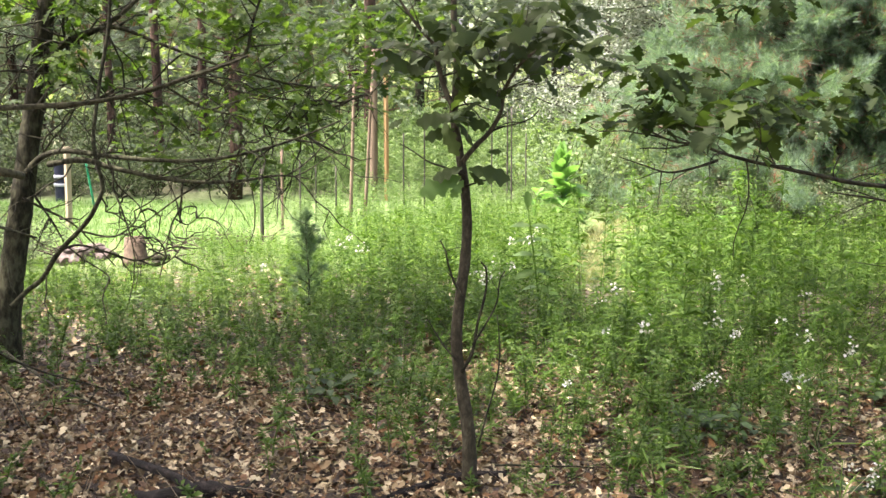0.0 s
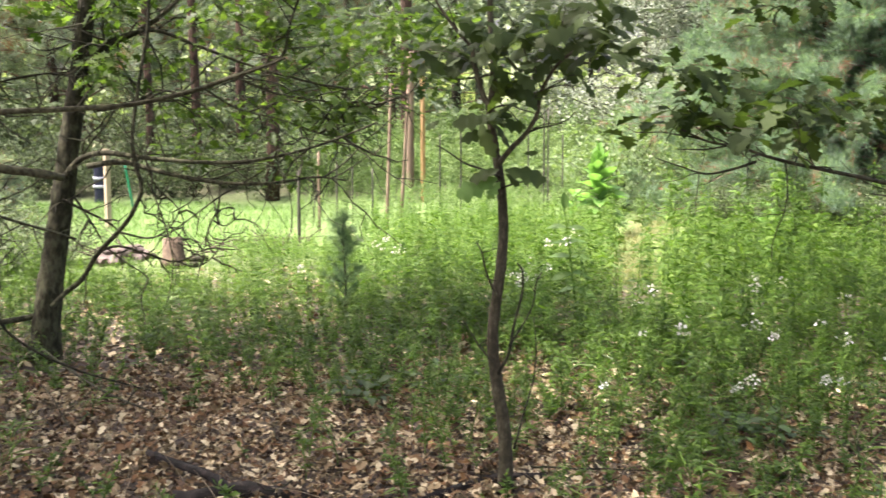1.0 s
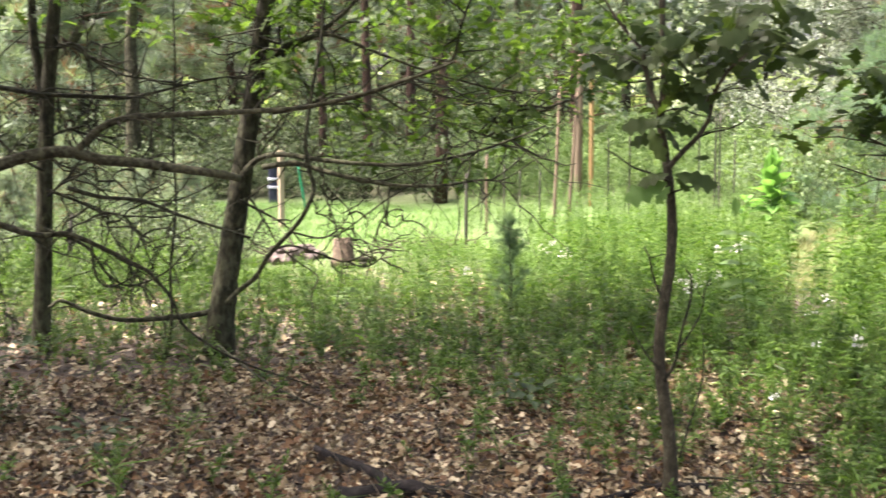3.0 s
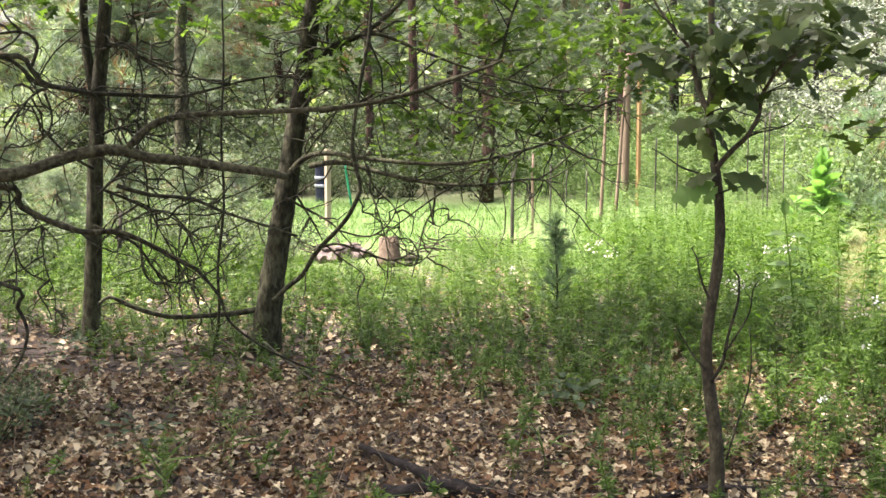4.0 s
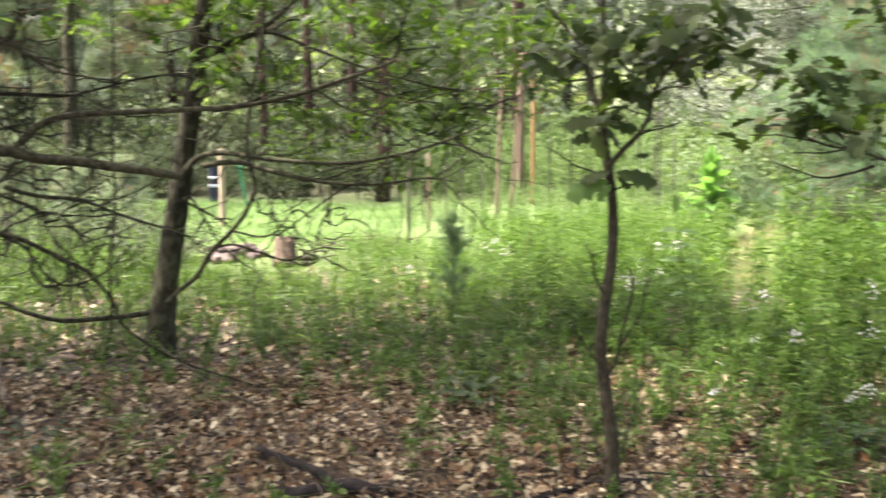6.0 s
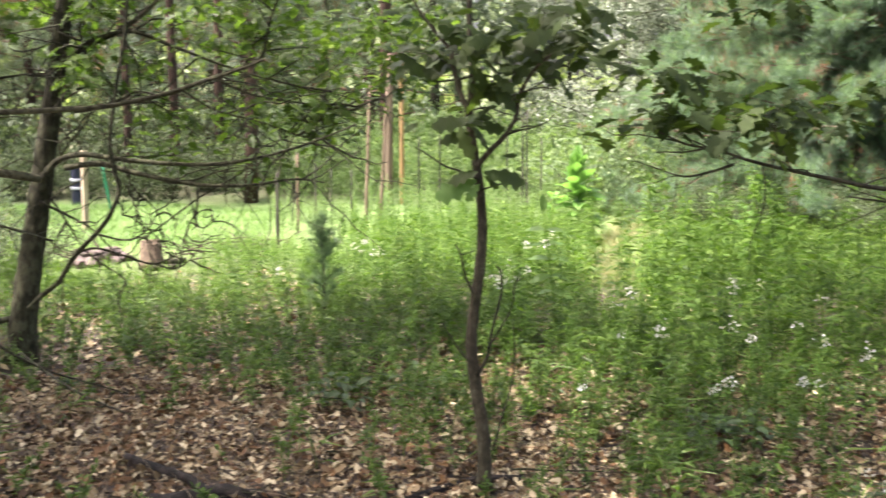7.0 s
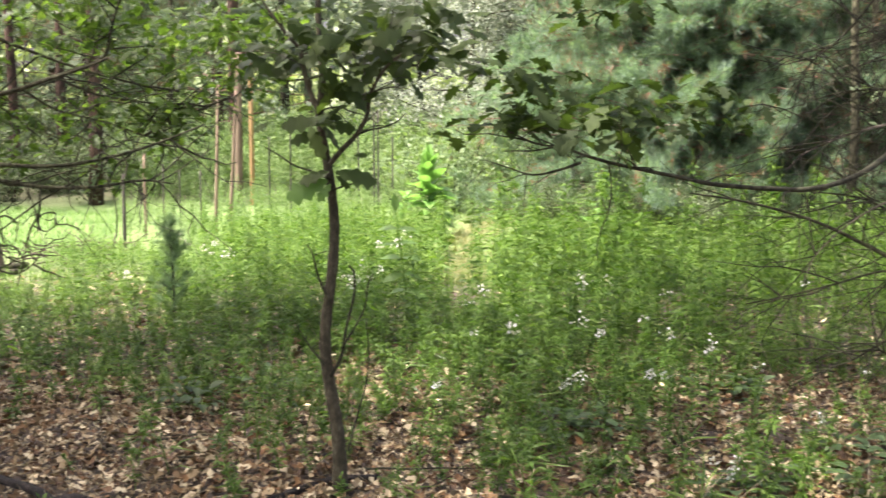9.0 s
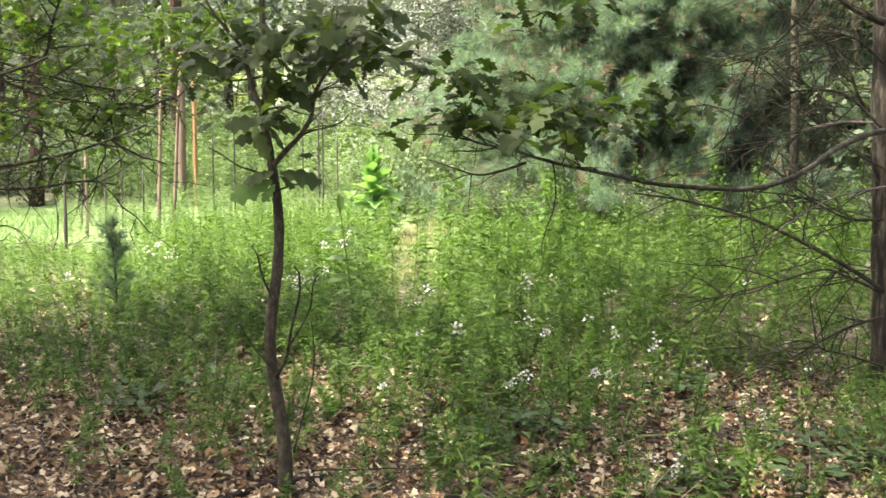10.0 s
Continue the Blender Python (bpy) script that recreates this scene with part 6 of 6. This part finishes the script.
def build_pile():
    """Cut log, stones and heaped brush at the near edge of the lawn."""
    x, y = (-2.70, 11.06)
    log = thing("cut_log", (x, y, float(ground_height(x, y))), "short upright cut log with a pale sawn face", "log")
    line = np.array([(0, 0, -0.02), (0.0, 0.02, 0.06), (-0.01, 0.04, 0.16), (-0.02, 0.05, 0.25)])
    part("bark", mesh_from("bark", *tube(line, 0.115, 0.085, 14, 0.03), CUT_WOOD), log)
    for k, (px, py, h, ln, yaw, rad) in enumerate(((0.16, 0.08, 0.035, 0.26, 0.5, 0.032), (-0.62, 0.25, 0.045, 0.3, 2.6, 0.04), (0.12, -0.1, 0.03, 0.24, 0.1, 0.028))):
        c = np.array((x + px, y + py, float(ground_height(x + px, y + py)) + h))
        way = np.array((math.cos(yaw), math.sin(yaw), 0.06))
        lg = thing("fallen_log", label="short weathered log lying at the edge of the lawn", category="log", group="logs by the lawn")
        part("wood", mesh_from("wood", *tube(np.array([c - way * ln / 2, c, c + way * ln / 2]), rad, rad * 0.85, 9, 0.06), BARK), lg)
    for k in range(13):
        sx, sy, sr = -3.27 + 0.24 * math.sin(2.4 * k) * (0.3 + 0.06 * k), 11.45 + 0.2 * math.cos(2.4 * k), uni(0.05, 0.1)
        bm = bmesh.new()
        bmesh.ops.create_icosphere(bm, subdivisions=2, radius=sr)
        for v in bm.verts:
            v.co *= 1 + 0.9 * noise.noise(v.co * 11 + Vector((sx * 7, sy * 5, k)))
            v.co.z *= 0.7
        me = bpy.data.meshes.new("stone")
        bm.to_mesh(me)
        bm.free()
        me.materials.append(STONE)
        ob = new("stone", me)
        ob.location = (sx, sy, float(ground_height(sx, sy)) + sr * 0.45 + (0.07 if k < 4 else 0.0))
        tagged(ob, "angular dull grey-brown stone in a heap at the lawn's edge", "stone", "stones by the lawn")
    # heaped brush
    for bx, by, n in ((-2.02, 12.00, 32), (-2.34, 11.50, 14), (-3.54, 11.70, 26), (-1.84, 12.27, 18)):
        soup = Soup()
        for _ in range(n):
            a = uni(0, 6.283)
            p = np.array((bx + RNG.normal(0, 0.2), by + RNG.normal(0, 0.2), 0.0))
            p[2] = float(ground_height(p[0], p[1])) + uni(0.01, 0.13)
            soup.add(*tube(twig_line(p, (math.cos(a), math.sin(a) * 0.5, uni(-0.1, 0.45)), uni(0.15, 0.5), 0.6), uni(0.004, 0.009), 0.002, 5, cap=False))
        tagged(new("brush_heap", soup.mesh("brush_heap", PALE_TWIG)), "heap of pale dry cut twigs beside the lawn", "brush heap", kind="stuff")


BIN = rough_material("dark_plastic", [(0.3, (0.012, 0.014, 0.03)), (0.7, (0.03, 0.034, 0.06))], 6, rough=0.45, bump=0.05)
BAND = rough_material("pale_plastic", [(0.3, (0.3, 0.32, 0.36)), (0.7, (0.4, 0.42, 0.45))], 6, rough=0.5, bump=0.05)
PALE_TWIG = rough_material("pale_dry_twig", [(0.25, (0.03, 0.022, 0.017)), (0.55, (0.08, 0.062, 0.05)), (0.8, (0.15, 0.125, 0.1))], 30, bump=0.3, distance=0.003)
build_garden()
build_pile()


# ------------------------------------------------------------ plants that stand alone
def herb(name, place, label, category, group=""):
    x, y = place
    return thing(name, (x, y, float(ground_height(x, y))), label, category, group)


def build_broad_plant():
    """The tall plant with large bright leaves beside the path."""
    pl = herb("broadleaf_plant", (1.34, 13.82), "tall plant with big upright bright green leaves beside the path", "plant")
    s = np.linspace(0, 1, 7)
    line = np.column_stack([-0.08 * s, 0 * s, 0.74 * s])
    part("stem", mesh_from("stem", *tube(line, 0.016, 0.008, 7, 0.03), GOLDENROD), pl)
    # leaves up the stem: long and spreading below, upright at the top
    for k in range(46):
        h = 0.1 + 0.62 * (k / 45) ** 0.8
        steep = np.interp(h, [0.1, 0.4, 0.55, 0.64, 0.72], [0.25, 0.45, 0.8, 1.15, 1.4]) + RNG.normal(0, 0.12)
        size = np.interp(h, [0.1, 0.35, 0.6, 0.72], [0.26, 0.3, 0.28, 0.3]) * uni(0.85, 1.12)
        part("leaf", leaf_mesh(oval_leaf(uni(0.24, 0.33), np.interp(h, [0.1, 0.5, 0.72], [0.5, 0.35, 0.05]) + uni(-0.08, 0.12), 0.09), size, k * 2.4 + uni(-0.3, 0.3), steep, RNG.normal(0, 0.3), (-0.08 * h, 0, h), BIG_LEAF), pl)
    x, y = (1.30, 14.42)
    # a second, smaller shoot
    p2 = herb("broadleaf_plant", (x - 0.28, y - 0.6), "smaller plant with broad bright green leaves", "plant")
    line = np.column_stack([0.03 * s, 0 * s, 0.45 * s])
    part("stem", mesh_from("stem", *tube(line, 0.01, 0.005, 6, 0.03), GOLDENROD), p2)
    for k in range(12):
        h = uni(0.3, 1.0)
        part("leaf", leaf_mesh(oval_leaf(0.26, 0.3, 0.08), uni(0.12, 0.2), k * 2.4, uni(0.1, 0.9), 0, (0, 0, 0.45 * h), BIG_LEAF), p2)
    # bright young shoot at the edge of the pines
    p3 = herb("broadleaf_plant", (2.55, 11.25), "young shoot with pointed bright green leaves", "plant")
    line = np.column_stack([0.0 * s, 0 * s, 0.6 * s])
    part("stem", mesh_from("stem", *tube(line, 0.006, 0.004, 6, 0.03), GOLDENROD), p3)
    for k in range(9):
        h = uni(0.65, 1.0)
        part("leaf", leaf_mesh(oval_leaf(0.25, 0.25, 0.08), uni(0.13, 0.2), k * 2.4, uni(0.1, 0.8), 0, (0, 0, 0.6 * h), BIG_LEAF), p3)


def build_milkweed():
    pl = herb("milkweed", (0.61, 7.61), "milkweed stem with paired oval green leaves", "plant")
    s = np.linspace(0, 1, 7)
    line = np.column_stack([-0.1 * s, 0 * s, 0.8 * s])
    part("stem", mesh_from("stem", *tube(line, 0.006, 0.004, 6, 0.03), GOLDENROD), pl)
    for k, h in enumerate((0.38, 0.5, 0.62, 0.73, 0.84)):
        for side in (0, math.pi):
            yaw = side + math.pi / 2 + (0.35 if k % 2 else -0.5) + uni(-0.2, 0.2)
            part("leaf", leaf_mesh(oval_leaf(0.24, 0.25, 0.06), uni(0.135, 0.155) * (1.1 - 0.25 * h), yaw, 0.15 if k > 1 else -0.15, (0.4 if side else -0.4) + RNG.normal(0, 0.15), (-0.1 * h, 0, 0.8 * h), BROAD_DULL), pl)
    part("leaf", leaf_mesh(oval_leaf(0.26, 0.05, 0.15), 0.11, 0.2, 1.4, 0, (-0.1, 0, 0.78), BROAD_DULL), pl)


def build_seedling_pine():
    pl = herb("pine_seedling", (-0.89, 8.28), "small dark blue-green pine seedling standing in the weeds", "tree")
    s = np.linspace(0, 1, 7)
    line = np.column_stack([0.01 * np.sin(s * 5), 0 * s, 0.72 * s])
    part("trunk", mesh_from("trunk", *tube(line, 0.008, 0.003, 6, 0.03), BARK_DEAD), pl)
    green, limbs = Soup(), Soup()
    for h in (0.18, 0.27, 0.36, 0.45, 0.52, 0.6, 0.66):
        for a in uni(0, 6.28) + np.arange(5) * 1.257:
            ln = twig_line((0, 0, h + uni(-0.05, 0.05)), (math.cos(a), math.sin(a), uni(0.5, 1.2)), 0.16 * (1.2 - h) * uni(0.5, 1.1), 0.2, 0, 4)
            limbs.add(*tube(ln, 0.003, 0.0015, 3, 0, cap=False))
            w = ln[-1] - ln[0]
            n = 8
            q = uni(0.0, 1.15, n)[:, None]
            green.spread(TUFTS_FINE[int(uni(0, 4))], ln[0] + w * q, turns(np.full(n, math.atan2(-w[0], w[1])) + RNG.normal(0, 0.5, n), RNG.normal(0.6, 0.5, n), uni(0, 6, n)), uni(0.06, 0.1, n))
    n = 14
    green.spread(TUFTS_FINE[1], np.column_stack([np.zeros(n), np.zeros(n), uni(0.6, 0.74, n)]), turns(uni(0, 6, n), RNG.normal(1.2, 0.3, n), uni(0, 6, n)), uni(0.06, 0.1, n))
    part("branchwork", limbs.mesh("branchwork", BARK_DEAD), pl, kind="stuff")
    part("needles", green.mesh("needles", PINE), pl, kind="stuff")


def flower_plant(seed, height, heads):
    """A white-flowered stalk: stem, leaves in pairs, a loose head of small five-petalled flowers."""
    pl = thing("white_wildflower", label="wildflower with a loose head of small white blossoms among green herbs", category="flower", group="white wildflowers")
    s = np.linspace(0, 1, 6)
    line = np.column_stack([0.05 * s * s, 0.02 * s, height * s])
    part("stem", mesh_from("stem", *tube(line, 0.004, 0.002, 5, 0), GOLDENROD), pl)
    for k in range(14):
        h = 0.15 + 0.75 * k / 14
        part("leaf", leaf_mesh(oval_leaf(0.2, 0.3, 0.05), 0.085 * (1.2 - 0.5 * h), k * 1.57 + 3.14 * (k % 2), 0.4, 0, (0.05 * h * h, 0.02 * h, height * h), GOLDENROD), pl)
    for k in range(heads):
        c = np.array((0.05, 0.02, height)) + RNG.normal(0, 0.028, 3)
        soup = Soup()
        yaw0 = uni(0, 6.283)
        tip_turn = turns(np.array([uni(0, 6.283)]), np.array([uni(0.3, 1.3)]), np.array([0.0]))[0]
        for j in range(5):
            soup.spread(oval_leaf(0.42, 0.2, 0.05), c[None], np.array([tip_turn]) @ turns(np.array([yaw0 + j * 1.2566]), np.array([0.25]), np.array([0.0])), np.array([0.012]))
        part("flower", soup.mesh("flower", PETAL), pl, "white blossom")
    return pl


def build_flowers():
    kinds = [flower_plant(k, 0.5, h) for k, h in enumerate((13, 9, 17))]
    spots = [(9.6, -0.181, 5.9), (12.4, -0.138, 7.6), (12.6, -0.143, 7.3), (12.2, -0.167, 6.4), (15.1, -0.160, 6.7), (16.1, -0.175, 6.1), (18.1, -0.183, 5.9), (11.7, -0.216, 5.6), (12.0, -0.210, 5.6), (15.2, -0.207, 5.7), (16.2, -0.139, 7.6), (2.1, -0.130, 8.1), (2.5, -0.133, 7.9), (7.1, -0.171, 6.2), (7.8, -0.141, 7.4), (13.1, -0.172, 6.2), (4.0, -0.102, 10.2), (4.5, -0.099, 10.6), (-4.4, -0.104, 10.1), (-3.7, -0.113, 9.3), (-5.7, -0.101, 10.4), (5.7, -0.217, 5.5), (18.8, -0.283, 4.9), (13.5, -0.134, 7.8),
             (18.1, -0.182, 5.9), (20.1, -0.197, 5.7), (22.8, -0.237, 5.4), (18.7, -0.275, 5.0), (19.6, -0.268, 5.1), (19.4, -0.277, 5.0), (22.2, -0.131, 8.0), (25.0, -0.195, 5.9), (26.6, -0.226, 5.6), (16.4, -0.208, 5.6), (1.7, -0.128, 7.8), (2.0, -0.136, 7.7), (2.4, -0.126, 8.0), (1.9, -0.131, 7.6), (2.9, -0.126, 8.2), (-4.5, -0.108, 9.6), (-4.2, -0.110, 9.4), (-3.8, -0.112, 9.2), (-7.8, -0.127, 8.6), (-5.3, -0.103, 9.9), (3.6, -0.105, 9.6), (3.4, -0.107, 9.5), (7.3, -0.150, 7.0), (12.3, -0.214, 5.5), (11.6, -0.217, 5.5), (11.9, -0.166, 6.4), (15.1, -0.207, 5.6)]
    used = set()
    for k, (b, slope, dist) in enumerate(spots):
        x, y = dist * math.sin(radians(b)), dist * math.cos(radians(b))
        z0 = float(ground_height(x, y))
        top = EYE[2] + slope * dist - z0
        size = max(0.6, top / 0.5)
        m = pose(x, y, z0 + top - 0.5 * size, 0, 0, uni(0, 360)) @ Matrix.Diagonal((size, size, size, 1))
        if k % 3 in used:
            copy_thing(kinds[k % 3], m)
        else:
            used.add(k % 3)
            kinds[k % 3].matrix_basis = m


def build_dark_herbs():
    """Clumps of broad dark leaves on the litter."""
    base = thing("dark_herb", label="low clump of dark glossy leaves on the forest floor", category="plant", group="dark herb clumps")
    for k in range(22):
        a = k * 2.4
        r = 0.03 + 0.09 * (k / 22)
        part("leaf", leaf_mesh(oval_leaf(0.26, 0.35, 0.08), uni(0.05, 0.085), a - math.pi / 2, uni(0.0, 0.7), RNG.normal(0, 0.2), (r * math.cos(a), r * math.sin(a), uni(0.03, 0.12)), DARK_LEAF), base)
    rows = [(1.09, 5.34), (1.22, 5.43), (1.31, 5.34), (1.97, 6.05), (2.04, 5.88), (-0.63, 6.16), (-0.54, 5.99), (-0.24, 6.41), (1.62, 4.57), (1.76, 4.70), (2.64, 5.17), (2.13, 5.88), (2.29, 4.66), (2.35, 4.50), (2.13, 4.56), (2.26, 5.04), (2.54, 4.83), (-2.99, 5.22), (-3.52, 6.67), (-2.30, 4.97), (-3.55, 7.00)]
    for k, (x, y) in enumerate(rows):
        m = pose(x, y, float(ground_height(x, y)), 0, 0, k * 67) @ Matrix.Diagonal((1.05 + 0.25 * math.sin(k), 1.05, 0.85 + 0.2 * math.cos(k), 1))
        if k:
            copy_thing(base, m)
        else:
            base.matrix_basis = m


def build_logs():
    """Rotting dark log and sticks on the litter before the stand."""
    log = thing("rotten_log", label="dark rotting log half sunk in the leaf litter", category="log")
    part("wood", mesh_from("wood", *tube(smooth_line([(*(-1.38, 5.13), 0.03), (*(-1.21, 4.95), 0.035), (*(-1.04, 4.77), 0.04), (*(-0.93, 4.61), 0.03)]), 0.013, 0.022, 10, 0.12), CHAR), log)
    part("wood", mesh_from("wood", *tube(smooth_line([(*(-1.13, 4.54), 0.0), (*(-0.96, 4.60), 0.02), (*(-0.77, 4.62), 0.02), (*(-0.60, 4.58), 0.0)]), 0.045, 0.03, 10, 0.16), CHAR), log)
    log = thing("fallen_branch", label="dark fallen branch lying beside the young oak", category="branch")
    part("wood", mesh_from("wood", *tube(smooth_line([(*(-0.20, 4.58), 0.01), (*(-0.05, 4.70), 0.025), (*(0.10, 4.82), 0.03), (*(0.26, 4.86), 0.02)]), 0.024, 0.014, 8, 0.12), CHAR), log)
    stick = thing("fallen_branch", label="thin dead branch lying on the leaf litter", category="branch")
    part("wood", mesh_from("wood", *tube(smooth_line([(*(-2.64, 7.27), 0.1), (*(-2.27, 6.74), 0.06), (*(-1.88, 6.22), 0.03), (*(-1.52, 5.83), 0.02)]), 0.009, 0.004, 6, 0.08), BARK_DEAD), stick)


build_broad_plant()
build_milkweed()
build_seedling_pine()
build_flowers()
build_dark_herbs()
build_logs()
